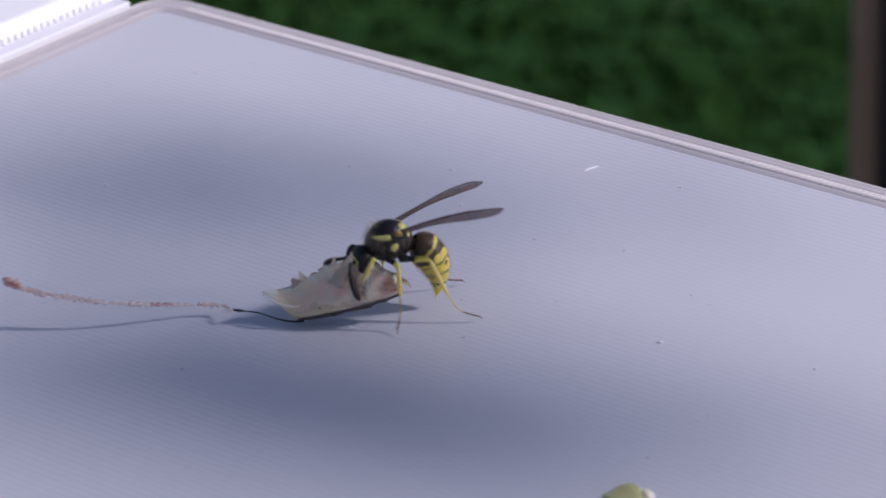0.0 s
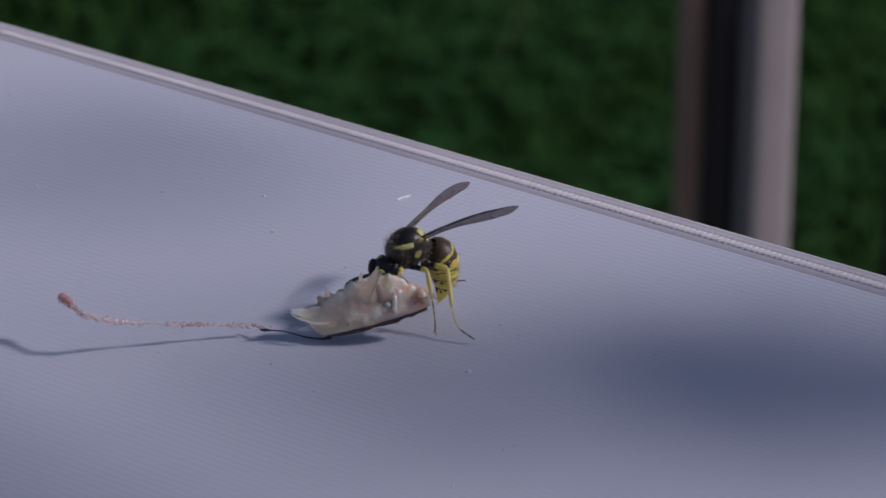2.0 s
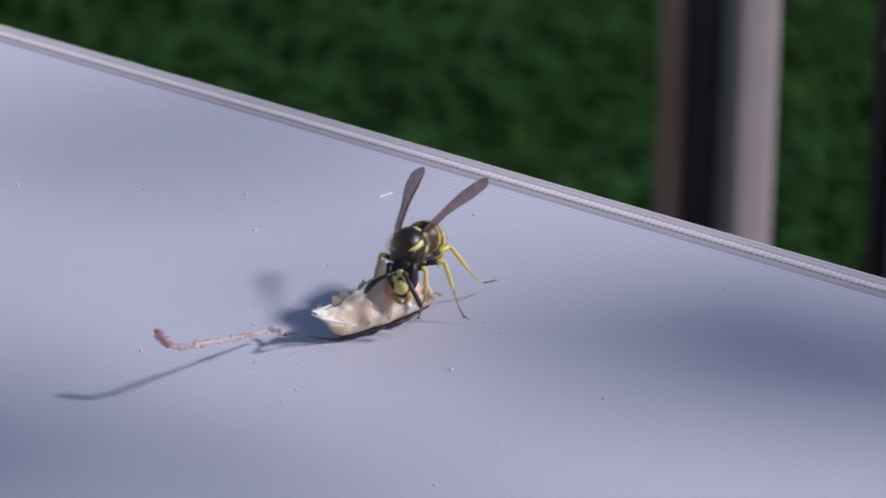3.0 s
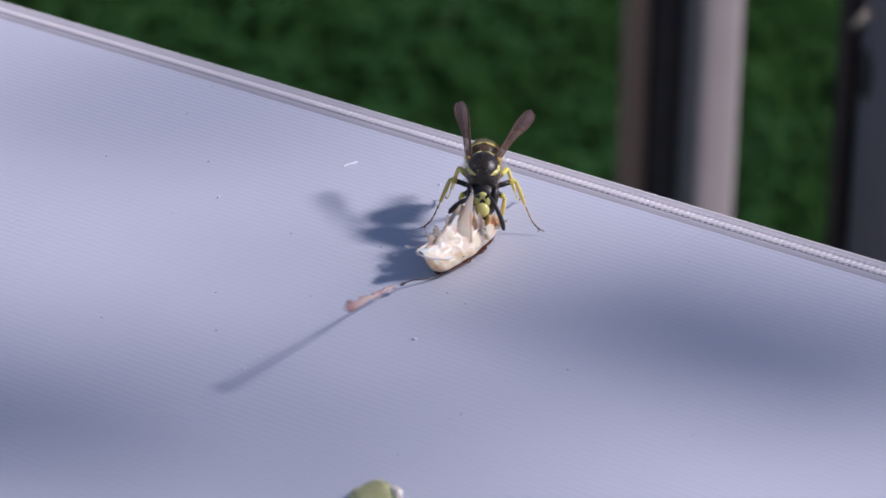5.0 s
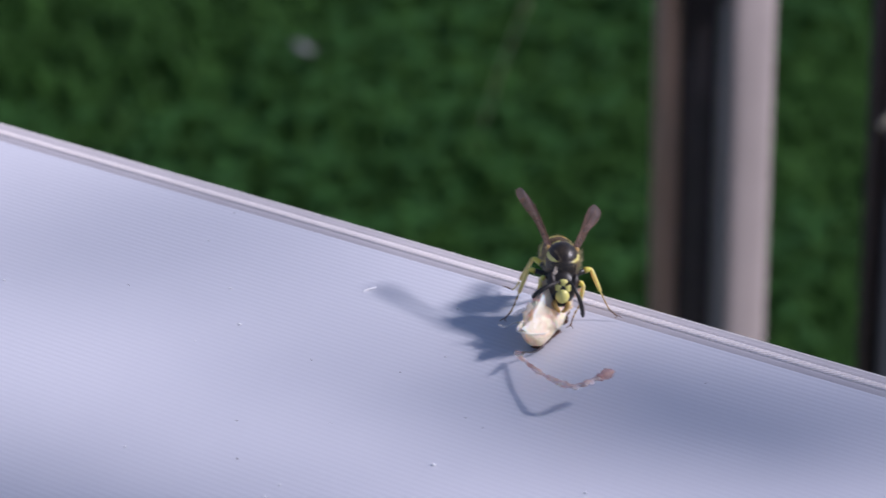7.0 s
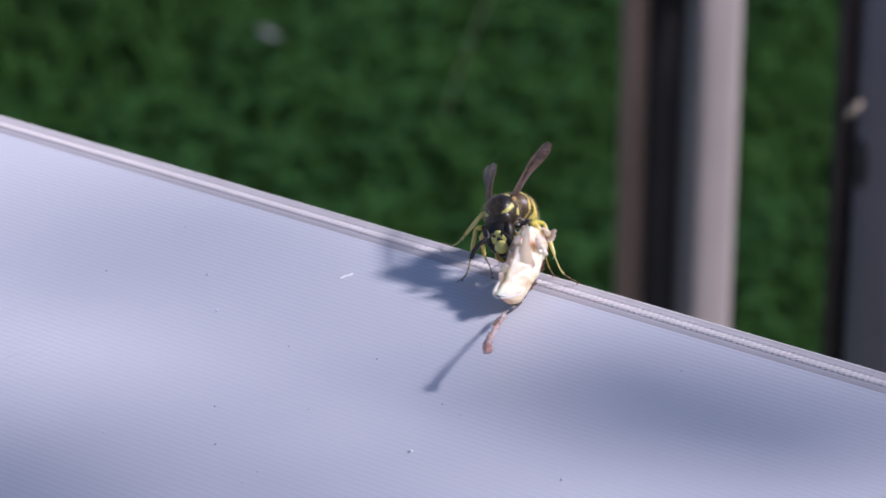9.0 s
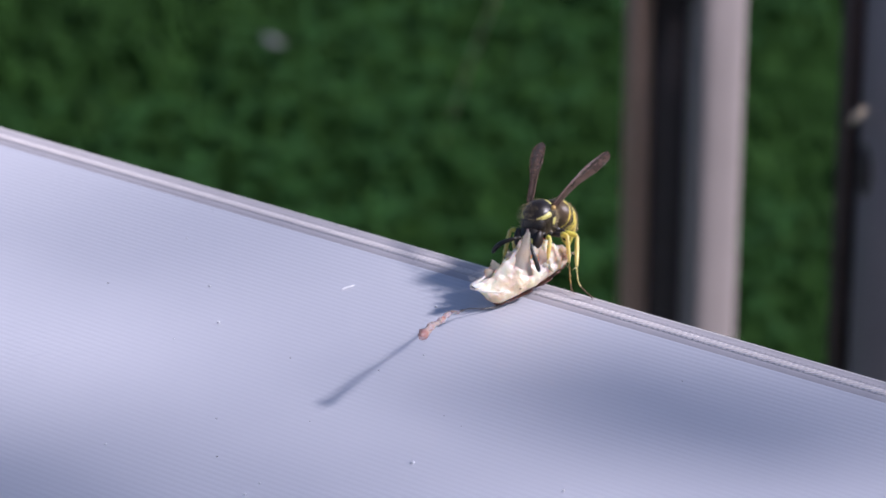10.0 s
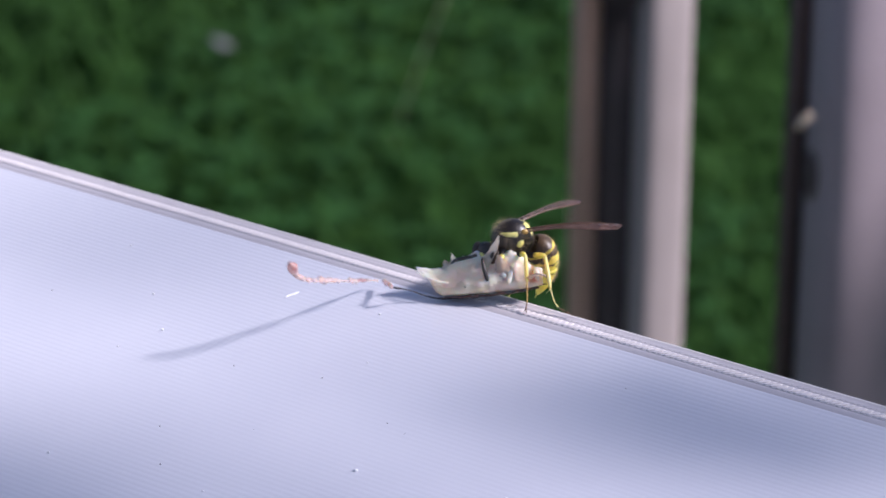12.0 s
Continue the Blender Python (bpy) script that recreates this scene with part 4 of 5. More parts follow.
    sheet("film", [(-3.0, -0.9, 2.6), (-3.2, -2.0, 2.9), (-3.1, -2.9, 2.5)], [1.6, 1.4, 0.9, 0.3], (1, 0.2, -0.2), FILM, "thin clear film of torn skin", 0.5, 0.08)
    # raw knobs sunk in the far half, and a rag at its end
    for i in range(8):
        x, a, r = -rng.uniform(6.8, 11.0), radians(rng.uniform(5, 120)), rng.uniform(0.35, 0.6)
        w = 1.42 * math.sin(math.pi * min(1, -x / L * 0.84 + 0.12)) ** 0.5
        bm = bmesh.new()
        ball(bm, (x, 0.9 * w * math.cos(a), 1.6 + 0.95 * math.sin(a)), (r * 1.9, r * 0.8, r * 0.8), Euler((a, 0.5 * x, x)).to_matrix(), 18, 12)
        rough_up(bm, 0.16, 1.4, x)
        part("raw_lump", scaled(bm), PINKISH if i % 4 else TAN_SHADED_FLESH, scrap, "raw pinkish wet lump")
    sheet("rag", [(-9.8, 0.5, 1.7), (-10.8, 0.5, 2.1), (-11.6, 0.4, 1.9), (-12.0, 0.3, 1.4)], [2.4, 2.2, 1.4, 0.5], (0, 1, 0.2), PINKISH, "rag of raw flesh", 0.3, 0.3)
    for x, y, z, r in ((-3.1, 1.16, 1.75, 0.10), (-3.3, 1.42, 1.35, 0.12), (-3.9, 1.18, 1.75, 0.15), (-4.5, 1.30, 1.55, 0.07), (-5.2, 1.10, 1.9, 0.06)):
        r *= 0.7
        bm = bmesh.new()
        ball(bm, (x, y, z), (r, r * 0.7, r), None, 8, 6)
        part("spot", scaled(bm), SPINE, scrap, "dark spot on the flesh")
    bm = bmesh.new()
    rod(bm, curve_points([(-1.4, 0.9, 0.35), (-0.3, 0.5, 0.15), (1.2, 0.1, 0.32), (3.0, -0.25, 0.85), (5.2, 0.05, 1.35)], 16),
        [0.13, 0.13, 0.12, 0.12, 0.11, 0.10, 0.10, 0.09, 0.08, 0.07, 0.07, 0.06, 0.06, 0.06, 0.07, 0.15, 0.10], 8)
    spine = part("spine", scaled(bm), SPINE, scrap, "thin black spine")
    pieces = []
    for k in range(PIECES):
        bm = bmesh.new()
        r = 0.19 + 0.06 * math.sin(k * 2.1) + (0.05 if k > 5 else 0)
        n = 9
        if k == PIECES - 1:
            radii = [0.24, 0.40, 0.34, 0.50, 0.40, 0.54, 0.46, 0.30, 0.10]
        else:
            radii = [r * (0.85 + 0.4 * math.sin(2.3 * i + k)) for i in range(n)]
        rod(bm, [((i / (n - 1) - 0.5) * 2.1, 0.07 * math.sin(2 * i + k), 0.06 * math.cos(3 * i + k)) for i in range(n)], radii, 8)
        rough_up(bm, 0.08, 3.0, k)
        if k > 7:
            # wet lumps clinging near the end
            for q in range(3):
                ball(bm, (0.7 * (q - 1), 0.22 * math.sin(3 * q + k), -0.05 + 0.1 * math.cos(q + k)), (0.42, 0.30, 0.17), None, 12, 8)
            rough_up(bm, 0.09, 2.2, k + 4)
        piece = part("thread_piece", scaled(bm), CLOT if k in (PIECES - 1, 3) else GUT, scrap,
                     "dark red clot at the thread's end" if k == PIECES - 1 else "")
        pieces.append(piece)
    return scrap, pieces, spine, drawn


PIECES = 11
SCRAP, THREAD, SPINE_PART, DRAWN = make_scrap()


# ---- small things on the table ----
def crumb(x, y, r, mat, label, cat, tall=0.6, group=""):
    bm = bmesh.new()
    ball(bm, (0, 0, 0), (r * MM, r * 0.8 * MM, r * tall * MM), None, 10, 7)
    rough_up(bm, r * 0.25 * MM, 1.5 / (r * MM), x)
    ob = thing(cat.replace(" ", "_"), bm, mat, label, cat, group)
    ob.location = spot(x, y, -0.35 + r * tall * 0.8)
    ob.rotation_euler = (0, 0, x)


for x, y, r in ((101.2, -41.4, 0.26), (66.5, -27.4, 0.22), (60.0, -20.9, 0.2), (115.8, -37.8, 0.2), (75.5, -55.4, 0.17), (39.7, -33.2, 0.2), (92.6, -55.7, 0.18), (113.5, -60.4, 0.18), (131.5, -41.6, 0.15), (33.4, -44.3, 0.25), (112.9, -52.2, 0.15), (82.0, -11.2, 0.2), (65.4, -33.1, 0.13), (92.3, -53.1, 0.16), (87.9, -21.4, 0.14), (50.0, -12.4, 0.14)):
    crumb(x, y, r * 0.85, CRUMB, "tiny white crumb lying on the table", "crumb", group="crumbs on the table")
for x, y, r in ((19.8, -15.9, 0.18), (86.4, -26.9, 0.2), (113.3, -51.0, 0.16), (68.6, -71.2, 0.2), (100.3, -32.3, 0.14), (77.6, -29.8, 0.18), (50.9, -26.4, 0.2), (85.6, -51.1, 0.22), (80.4, -44.8, 0.2), (97.6, -31.4, 0.16), (111.9, -11.3, 0.16), (47.3, -4.8, 0.12), (88.0, -40.0, 0.14)):
    crumb(x, y, r * 0.48, SPECK, "tiny dark speck of dirt on the table", "dirt speck", 0.4, "dirt specks on the table")


def make_fibre():
    bm = bmesh.new()
    rod(bm, [p * MM for p in curve_points([(-0.9, -0.25, 0), (-0.3, 0.0, 0.03), (0.3, 0.05, 0.05), (0.9, 0.32, 0)], 10)],
        [r * MM for r in (0.05, 0.07, 0.09, 0.1, 0.1, 0.11, 0.11, 0.1, 0.09, 0.07, 0.04)], 6)
    ob = thing("fibre", bm, CRUMB, "short white fibre lying on the table", "fibre")
    ob.matrix_world = Matrix.Translation(spot(71.8, -12.66, -0.27)) @ pose(0, 0, 0, 0, 0, FIBRE_TURN)


FIBRE_TURN = 62
make_fibre()


def make_leaf_bit():
    bit = empty("leaf_bit", spot(117.2, -68.6, -0.4), "crumpled yellow-green leaf bit lying on the table", "leaf bit")
    bm = bmesh.new()
    rows = []
    for i in range(13):
        u = i / 12
        w = 2.3 * math.sin(math.pi * (0.08 + 0.86 * u)) ** 0.7
        rows.append([bm.verts.new(Vector((4.4 * (u - 0.5), w * (k / 4 - 1), 0.35 + 1.5 * (1 - (k / 4 - 1) ** 2) * math.sin(math.pi * u) ** 0.5
                                          + 0.25 * math.sin(4 * u + k))) * MM) for k in range(9)])
    for a, b in zip(rows, rows[1:]):
        for k in range(8):
            bm.faces.new((a[k], a[k + 1], b[k + 1], b[k]))
    bmesh.ops.solidify(bm, geom=bm.faces[:], thickness=0.25 * MM)
    part("blade", bm, LIME, bit)
    bm = bmesh.new()
    ball(bm, (1.7 * MM, 0.6 * MM, 1.4 * MM), (0.7 * MM, 0.6 * MM, 0.5 * MM), None, 12, 8)
    rough_up(bm, 0.2 * MM, 1500, 4)
    part("pale_patch", bm, FLAP, bit, "pale dry patch")


make_leaf_bit()


# ---- what moves ----
def body(x, y, z, rx, ry, rz):
    return pose(x * MM, y * MM, TOP + z * MM, rx, ry, rz)


def joint(at, rx, ry, rz):
    return pose(at[0] * MM, at[1] * MM, at[2] * MM, rx, ry, rz)


def wing_pose(side, spread, rise):
    return joint((WING_BASE[0], WING_BASE[1] * side, WING_BASE[2]), 15 if side > 0 else 5, -rise, 180 - spread * side)


def motions():
    # the wasp: thorax in millimetres from the table's corner; roll, pitch, heading
    wasp_rows = [
        (0, body(76.72, -50.71, 7.34, 3.08, -9.47, 231.86)),
        (0.5, body(86.28, -47.42, 7.21, -7.54, -9.51, 250.03)),
        (1, body(85.5, -43.43, 7.1, -0.58, -5.25, 241.24)),
        (1.5, body(91.24, -41.65, 7.09, -10.15, -2.39, 267.45)),
        (2, body(89.48, -35.18, 7.06, 2.81, -3.27, 245.25)),
        (2.5, body(91.88, -36, 7.09, -2.98, -6.78, 279.62)),
        (2.7, body(90.7, -36.43, 7.15, 8.02, 0.31, 287.28)),
        (3.1, body(91.6, -33.6, 7, 7, -0.7, 286)),
        (4.3, body(94.67, -23.06, 6.58, 4.37, -3.82, 282.46)),
        (4.5, body(94.43, -20.44, 6.56, 4.9, -3.38, 278.11)),
        (5, body(92.59, -18.75, 6.6, -0.03, 0, 304.75)),
        (5.5, body(92.28, -13.03, 6.58, -3.42, -3.7, 312.57)),
        (6, body(91.21, -11.93, 6.57, -2.26, -3.02, 305.54)),
        (6.5, body(90.4, -9.55, 6.59, -0.25, -0.08, 310.89)),
        (7, body(92.39, -7.75, 6.56, -6.51, -4.88, 310.72)),
        (7.2, body(90.76, -6.76, 6.58, -6.96, -2.86, 314.56)),
        (8.8, body(83.7, -0.8, 6.6, 18, -3, 285)),
        (9, body(84.15, -2.4, 6.6, 19, -3, 286)),
        (9.5, body(86.29, 1.31, 6.6, 6.64, -7.1, 279.09)),
        (10, body(86.31, 1.04, 6.6, 6.15, -3.53, 276.67)),
        (10.5, body(85.58, 2.9, 6.58, 3.55, -10.32, 288.16)),
        (11, body(83.9, 4.6, 5.9, 5.98, -7.05, 223.68)),
        (11.5, body(86.9, 1.0, 5.78, 4.37, -6.51, 241.28)),
        (12, body(89.5, 1.95, 5.8, 4.02, -13.28, 235.71)),
    ]
    walk(WASP, wasp_rows)
    # each leg swings at its root so that the foot stands on the table, short of its edge
    for leg, root, foot in LEGS_MADE:
        root, foot = root * MM, foot * MM
        reach = (foot - root).length
        rows = []
        for t, m in wasp_rows:
            r, f = m @ root, m @ foot
            stand = TOP + (0.0003 if f.z - TOP < 0.0012 or f.y > -0.006 else f.z - TOP)
            flat = math.sqrt(max(reach ** 2 - (r.z - stand) ** 2, 1e-8))
            a0 = math.atan2(f.y - r.y, f.x - r.x)
            if t >= 8.8 and leg is LEGS_MADE[4][0]:
                a0 = math.atan2(m[1][0], m[0][0]) - radians(30)
            if t == 2 and leg is LEGS_MADE[2][0]:
                # drawn in under the abdomen
                a0 = math.atan2(-0.0363 - r.y, 0.0976 - r.x)
            goal = None
            for k in range(0, 130, 2):
                for sign in (1, -1):
                    a = a0 + radians(k * sign)
                    g = Vector((r.x + flat * math.cos(a), r.y + flat * math.sin(a), stand))
                    if g.y < -0.0006 and goal is None:
                        goal = g
            goal = goal or f
            if t >= 9.5 and leg is LEGS_MADE[5][0]:
                # the far hind leg hangs over the table's edge
                goal = r + Vector((-0.15, 0.12, -1)).normalized() * reach
            if t in (2.7, 6.0) and leg.name == "hind_leg":
                # one hind leg kicks out sideways
                goal = r + Vector((0.80, 0.56, 0.12)).normalized() * reach
            turn = (foot - root).rotation_difference(m.inverted() @ goal - root).to_matrix().to_4x4()
            rows.append((t, Matrix.Translation(root) @ turn @ Matrix.Translation(-root)))
        walk(leg, rows)
    # the head turns to its meal
    walk(HEAD, [(t, joint((HEAD_AT[0], 0, HEAD_AT[2] - (0.35 if t <= 2.5 or t >= 11 else 0)), 0, nod, turn)) for t, nod, turn in (
        (0, 10, 20), (0.5, 8, 30), (1, 6, 32), (1.5, 4, 18), (2, 8, 34), (2.5, -4, 8), (2.7, -8, 4), (4.3, -14, 6), (4.5, -14, 6), (5, -18, 0), (5.5, -16, 4),
        (7, -12, 0), (7.2, -12, 0), (8.8, -10, 16), (9, -10, 16), (9.5, -12, 4), (10.5, -12, 0), (11, 12, 20), (11.5, 14, 20), (12, 22, 28))])
    walk(ABDOMEN, [
        (0, joint(PETIOLE, 0, -14, 0)),
        (0.5, joint(PETIOLE, 0, -18.42, 0)),
        (1, joint(PETIOLE, 0, -15, 0)),
        (1.5, joint(PETIOLE, 0, 3.83, 0)),
        (2, joint(PETIOLE, 0, -32, 0)),
        (2.5, joint(PETIOLE, 0, -2.34, 0)),
        (2.7, joint(PETIOLE, 0, 0, 0)),
        (4.3, joint(PETIOLE, 0, 6, 0)),
        (4.5, joint(PETIOLE, 0, 7.19, 0)),
        (5, joint(PETIOLE, 0, 16.3, 0)),
        (5.5, joint(PETIOLE, 0, 14.16, 0)),
        (6, joint(PETIOLE, 0, 15.73, 0)),
        (6.5, joint(PETIOLE, 0, 15.32, 0)),
        (7, joint(PETIOLE, 0, 7.74, 0)),
        (7.2, joint(PETIOLE, 0, 8, 0)),
        (8.8, joint(PETIOLE, 0, -4, 0)),
        (9, joint(PETIOLE, 0, -4.14, 0)),
        (9.5, joint(PETIOLE, 0, -3.87, 0)),
        (10, joint(PETIOLE, 0, -4.8, 0)),
        (10.5, joint(PETIOLE, 0, -5.52, 0)),
        (11, joint(PETIOLE, 0, -32, 0)),
        (11.5, joint(PETIOLE, 0, -30, 0)),
        (12, joint(PETIOLE, 0, -26, 0)),
    ])
    walk(WINGS[0], [
        (0, wing_pose(1, 16.74, 21.21)),
        (0.5, wing_pose(1, 32.18, 15.11)),
        (1, wing_pose(1, 31.58, 26.98)),
        (1.5, wing_pose(1, 24.6, 18.73)),
        (2, wing_pose(1, 37.71, 23.38)),
        (2.5, wing_pose(1, 15.48, 17.87)),
        (2.7, wing_pose(1, 20.6, 15.14)),
        (4.3, wing_pose(1, 15.33, 4.11)),
        (4.5, wing_pose(1, 7.23, 13.47)),
        (5, wing_pose(1, 18.83, 7.29)),
        (5.5, wing_pose(1, 19.68, 3.98)),
        (6, wing_pose(1, 17.53, 6.71)),
        (6.5, wing_pose(1, 14.61, 11.83)),
        (7, wing_pose(1, 17.05, 10.69)),
        (7.2, wing_pose(1, 12, 11.66)),
        (8.8, wing_pose(1, 16, 18)),
        (9, wing_pose(1, 10, 16.6)),
        (9.5, wing_pose(1, 14.61, 12.96)),
        (10, wing_pose(1, 12.61, 21.09)),
        (10.5, wing_pose(1, 14.45, 11.7)),
        (11, wing_pose(1, 42.49, 25.97)),
        (11.5, wing_pose(1, 39.86, 17.18)),
        (12, wing_pose(1, 20.74, 14.03)),
    ])
    walk(WINGS[1], [
        (0, wing_pose(-1, 17.68, 19.56)),
        (0.5, wing_pose(-1, 13.15, 29.26)),
        (1, wing_pose(-1, 25.93, 20.01)),
        (1.5, wing_pose(-1, 4.39, 25.18)),
        (2, wing_pose(-1, 24.54, 12.87)),
        (2.5, wing_pose(-1, 10.13, 19.49)),
        (2.7, wing_pose(-1, 2.98, 17.43)),
        (4.3, wing_pose(-1, 12.81, 17.68)),
        (4.5, wing_pose(-1, 16.44, 15.46)),
        (5, wing_pose(-1, 5.46, 10.53)),
        (5.5, wing_pose(-1, 10.57, 8.78)),
        (6, wing_pose(-1, 10.78, 11.3)),
        (6.5, wing_pose(-1, 14.43, 13.38)),
        (7, wing_pose(-1, 14.63, 17.96)),
        (7.2, wing_pose(-1, 11.97, 16.54)),
        (8.8, wing_pose(-1, 16, 17)),
        (9, wing_pose(-1, 14, 10)),
        (9.5, wing_pose(-1, 18.39, 9.38)),
        (10, wing_pose(-1, 17.98, 23.86)),
        (10.5, wing_pose(-1, 17.92, 15.43)),
        (11, wing_pose(-1, 28.22, 9.6)),
        (11.5, wing_pose(-1, 26.61, 15.7)),
        (12, wing_pose(-1, 24.46, 10.92)),
    ])
    scrap_rows = [
        (0, body(70.2, -57.95, -0.15, 0, 10, -143)),
        (0.5, body(77.52, -52.48, -0.15, 0, 4, -151)),
        (1, body(80.06, -51.58, -0.15, 0, 11, -142)),
        (1.5, body(82.49, -46.89, -0.15, 0, 5, -151)),
        (2, body(85.68, -44.47, -0.15, 0, 12, -141)),
        (2.5, body(87.3, -44.18, -0.15, 0, 0, -117)),
        (2.7, body(87.6, -43.9, -0.15, 0, 0, -113)),
        (4.3, body(93.3, -33.2, -0.15, 0, 2, -107)),
        (4.5, body(93.14, -30.95, -0.15, 0, 2, -106)),
        (5, body(94.63, -29.74, -0.15, 0, -1, -87)),
        (5.5, body(96.03, -24.04, -0.15, 0, -2, -74)),
        (6, body(95.15, -23.8, -0.15, 0, 1, -72)),
        (6.5, body(94.87, -20.41, -0.15, 0, 4, -73)),
        (7, body(94.31, -15.76, -0.15, 0, 1, -75)),
        (7.2, body(94.05, -16.4, -0.15, 0, 1, -71)),
        (8.8, body(91.8, -8.8, -0.15, 0, 13, -74)),
        (9, body(90.4, -9.9, -0.15, 0, 14, -75)),
        (9.5, body(86.55, -8.48, -0.15, 0, -2, -98)),
        (10, body(86.72, -8.51, -0.15, 0, 6, -102)),
        (10.5, body(87.66, -7.93, -0.15, 0, 4, -96)),
        (11, body(84.6, -4.72, -0.15, 6, 3, -104)),
        (11.5, body(86.16, -7.01, -0.15, 8, -2, -112)),
        (12, body(84.4, -4.7, -0.2, 12, 5, -150)),
    ]
    walk(SCRAP, scrap_rows)
    # the drawn sheet leans with the pull of the mouth
    foot = Vector((-4.2, 0.4, 2.2)) * MM
    walk(DRAWN, [(t, Matrix.Translation(foot) @ pose(0, 0, 0, 0, lean, 0) @ Matrix.Translation(-foot)) for t, lean in (
        (0, -20), (1, -20), (2, -18), (2.5, -6), (2.7, 4), (4.3, 0), (5, 0), (7.2, 2), (9, 4), (10.5, 0), (11, -6), (11.5, -10), (12, -14))])
    # where the spine's end points, time by time
    ends = [(65.86, -61.39, 1.18), (72.72, -55.5, 1.49), (75.94, -55.25, 1.1), (79.41, -51.01, 1.81), (81.35, -48.13, 0.94), (84.96, -48.83, 1.65), (85.26, -48.55, 1.65), (92.09, -38.31, 1.18), (91.93, -36.06, 1.18), (94.77, -35.07, 1.02), (98.32, -28.7, 1.65), (97.38, -28.32, 1.73), (97.07, -24.95, 1.89), (96.48, -20.33, 2.05), (96.22, -20.97, 2.05), (93.33, -13.99, 0.62), (92.17, -15.01, 0.62), (86.25, -13.73, 1.49), (86.7, -13.76, 1.34), (87.66, -13.13, 1.26), (84.34, -9.74, 1.73), (85, -12.07, 1.57), (81.94, -9.76, 2.37)]
    rest = Vector((5.2, 0.05, 1.35)) * MM
    level = [rest.rotation_difference(m.inverted() @ spot(*e)).to_matrix().to_4x4() for (t, m), e in zip(scrap_rows, ends)]
    walk(SPINE_PART, [(t, n) for (t, m), n in zip(scrap_rows, level)])
    # the outer twigs shift, as in gusts, to move their shade
    home = [tuple(w.location) for w in TWIG_OBJECTS]
    gusts = (((0.0, 60, 40), (0.2, 48, 30), (0.5, -4, -14), (0.8, -6, -2), (1.0, -7, 5), (1.2, 0, 4), (1.5, 52, 36), (1.7, 40, 26), (2.0, 3, 0), (2.5, 1, 3),
              (4.5, -1, -2), (5.5, -2, -3), (6.0, -9, 0), (7.0, -10, 4), (9.0, -7, 3), (10.0, -9, 4), (12.0, -2, 8)),
             ((0.0, -3, 12), (0.2, 4, 10), (0.5, -44, -36), (0.8, -28, -16), (1.0, -22, -5), (1.5, -12, 3), (2.0, -26, -18), (2.5, -14, -4), (4.5, -8, 2), (5.0, 0, 6), (5.5, 1, 1), (7.0, -6, 5), (9.0, -8, 10), (12.0, -3, 15)),
             ((0.0, -8, -22), (0.5, -18, -16), (1.0, -20, 12), (1.5, -19, -5), (2.0, -10, -10), (2.5, -4, -6), (4.5, -12, 7), (5.0, -2, 2), (5.5, -8, 3), (6.0, -2, 1), (7.0, -4, -2), (9.0, 4, -4), (10.0, 2, 4), (11.0, 8, 2), (12.0, 6, 8)),
             ((0.0, -14, 8), (0.2, -8, 8), (0.5, 20, 20), (0.7, 46, 8), (1.0, 74, 2), (1.3, 110, -60), (1.6, 110, -60), (1.8, 66, -16), (2.0, 46, 0), (2.2, 66, -18), (2.5, 110, -60), (12.0, 110, -60)),
             ((0.0, -2, 6), (0.2, 4, 8), (0.5, 70, -60), (12.0, 70, -60)),
             ((0.0, 0, 0), (6.0, 3, 2), (12.0, 0, 0)))
    for (x, y, z), twig, rows in zip(home, TWIG_OBJECTS, gusts):
        walk(twig, [(t, pose(x + dx * MM, y + dy * MM, z)) for t, dx, dy in rows])
    # the thread: four places along it, time by time
    root = [(63.03, -61.21, 0.8), (69.49, -54.52, 0.8), (74.35, -55.04, 0.8), (77.8, -49.53, 0.8), (80.13, -47.74, 0.8), (82.64, -47.25, 0.8), (82.94, -46.97, 0.8), (90.96, -38.14, 0.8), (90.8, -35.89, 0.8), (94.12, -35.79, 0.8), (97.54, -27.77, 0.8), (96.46, -27.31, 0.8), (95.81, -24.59, 0.8), (94.98, -18.87, 0.8), (94.72, -19.51, 0.8), (93.06, -12.12, 0.8), (91.9, -13.14, 0.8), (85.16, -13.48, 0.8), (85.47, -13.71, 0.8), (87.04, -13.54, 0.8), (82.48, -8.13, 0.8), (83.39, -11.11, 0.8), (78.32, -6.35, 0.8)]
    second = [(57.4, -68.3, 2.2), (63.3, -61.84, 2.2), (66.3, -63.33, 2.2), (73.2, -57.09, 2.38), (73.73, -55.68, 2.27), (82.14, -55.62, 2.87), (82.44, -55.34, 2.87), (92.08, -47.39, 3.35), (91.92, -45.14, 3.35), (97.48, -42.49, 3.56), (103.89, -34.58, 3.07), (101.17, -34.05, 2.9), (100.85, -31.47, 2.9), (100.55, -22.8, 1.85), (100.29, -23.44, 1.85), (96.04, -17.98, 2.2), (94.88, -19, 2.2), (88.42, -19.96, 3.56), (89.01, -20.08, 3.25), (90.25, -19.48, 3.07), (84.95, -16.01, 5), (86.75, -17.53, 3.25), (79.78, -15.2, 4.3)]
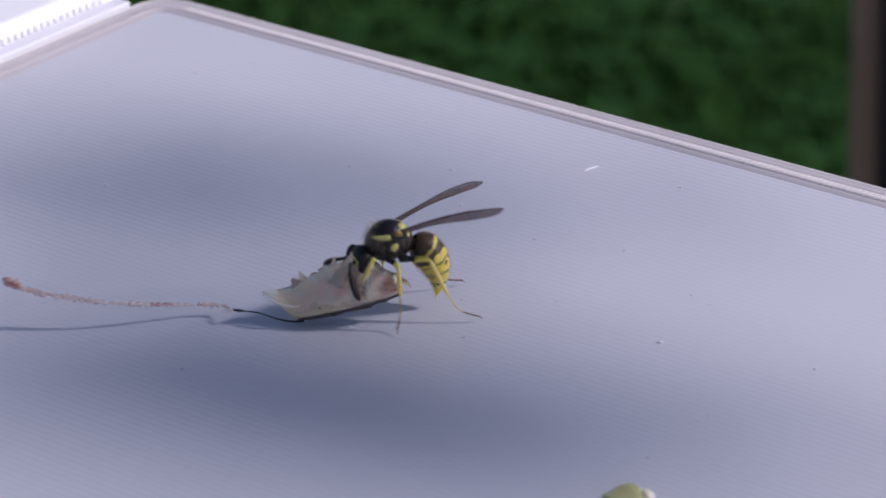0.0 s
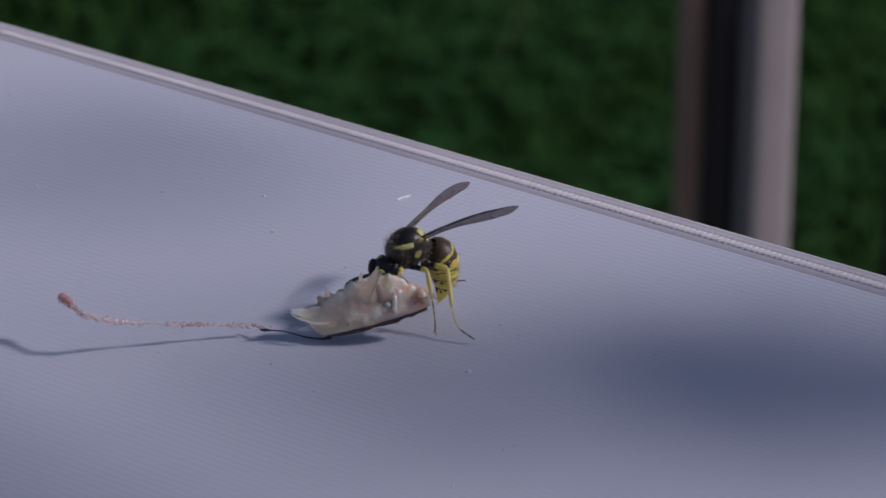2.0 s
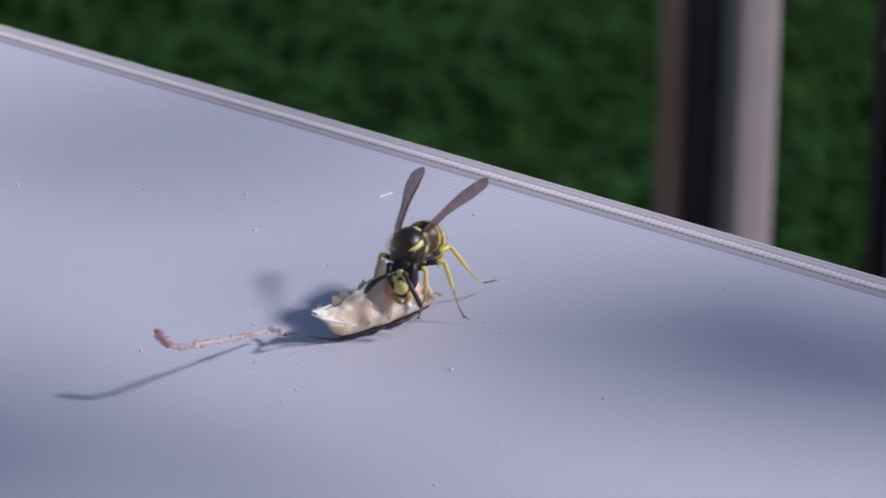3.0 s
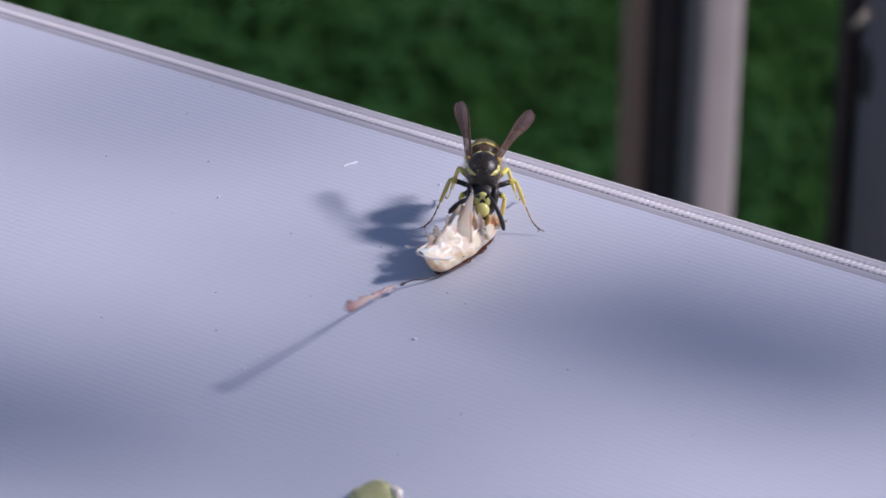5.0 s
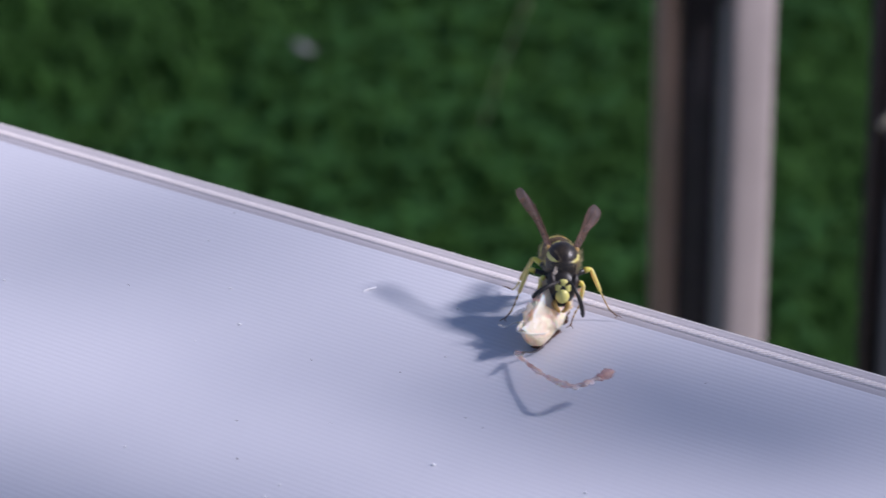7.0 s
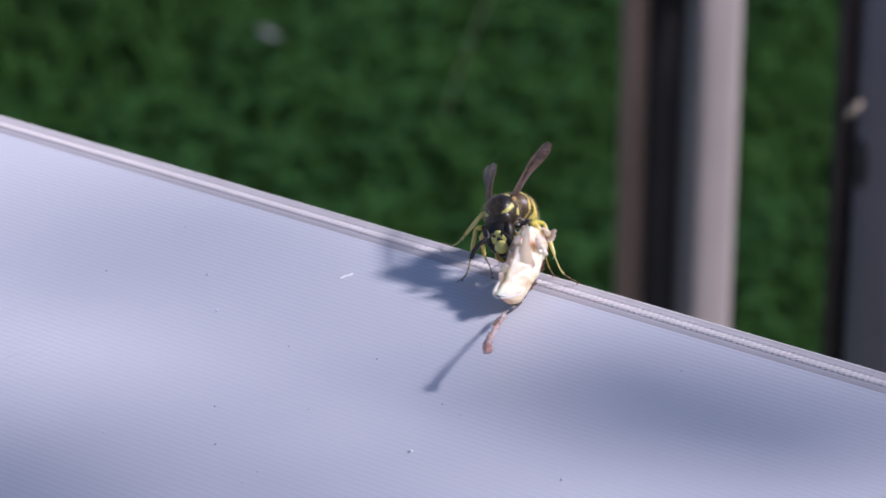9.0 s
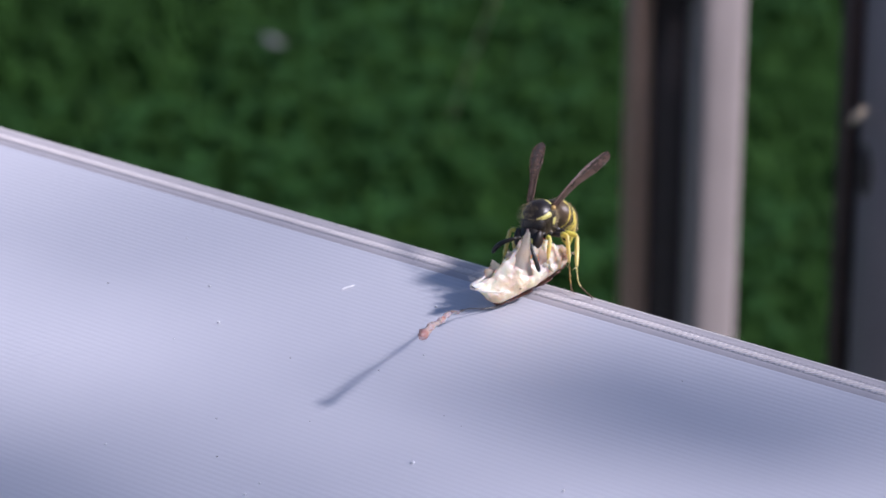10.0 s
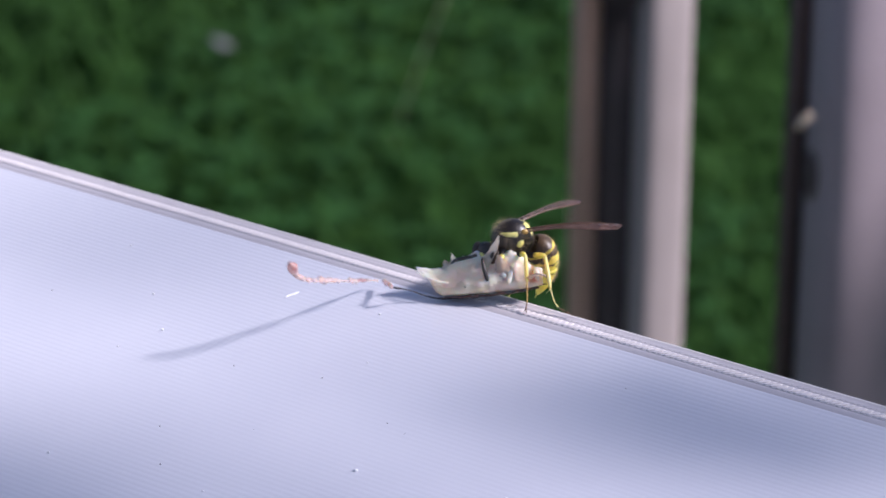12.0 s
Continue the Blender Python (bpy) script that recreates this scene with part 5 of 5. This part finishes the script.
    third = [(51.21, -72.42, 3.4), (58.89, -64.78, 3.4), (62.56, -66.15, 3.4), (70.19, -63.07, 3.72), (70.77, -59.4, 3.53), (82, -60.95, 4.63), (82.3, -60.67, 4.63), (92.9, -54.26, 5.54), (92.74, -52.01, 5.54), (100.27, -48.35, 5.94), (108.93, -37.47, 5.03), (106.24, -38.01, 4.7), (105.99, -36.33, 4.7), (105.56, -24.83, 2.75), (105.3, -25.47, 2.75), (98.62, -22.63, 3.4), (97.46, -23.65, 3.4), (91.42, -25.99, 5.94), (91.78, -25.81, 5.35), (92.73, -24.66, 5.03), (86, -19.68, 8.6), (89.56, -23.3, 5.35), (80.51, -22.31, 7.3)]
    tip = [(47.95, -73.21, 4), (57.43, -65.87, 4), (59.45, -65.87, 4), (67.3, -63.85, 4.5), (66.42, -58.84, 4.2), (80.43, -61.57, 5.9), (80.73, -61.29, 5.9), (92.44, -55.69, 7.3), (92.28, -53.44, 7.3), (102.75, -53.45, 7.9), (110.25, -36.91, 6.5), (107.31, -37.3, 6), (107.63, -35.78, 6), (107.04, -20.78, 3), (106.78, -21.42, 3), (100.4, -25.36, 4), (99.24, -26.38, 4), (93.96, -31.33, 7.9), (94.51, -30.75, 7), (94.27, -28.37, 6.5), (87.26, -22.07, 12), (92.07, -28.32, 7), (81.25, -25.29, 10)]
    rows = [[] for _ in THREAD]
    for i, (t, m) in enumerate(scrap_rows):
        start = m @ level[i] @ rest
        line = curve_points([start] + [spot(*c[i]) for c in (root, second, third, tip)], 60)
        length = [0.0]
        for a, b in zip(line, line[1:]):
            length.append(length[-1] + (b - a).length)
        for k in range(len(THREAD)):
            want = (k + 0.5) / len(THREAD) * length[-1]
            j = max(1, min(59, next(q for q in range(61) if length[q] >= want)))
            d = (line[j + 1] - line[j - 1]).normalized()
            turn = d.to_track_quat("X", "Z").to_matrix().to_4x4()
            rows[k].append((t, m.inverted() @ Matrix.Translation(line[j]) @ turn))
    for piece, r in zip(THREAD, rows):
        walk(piece, r)


motions()
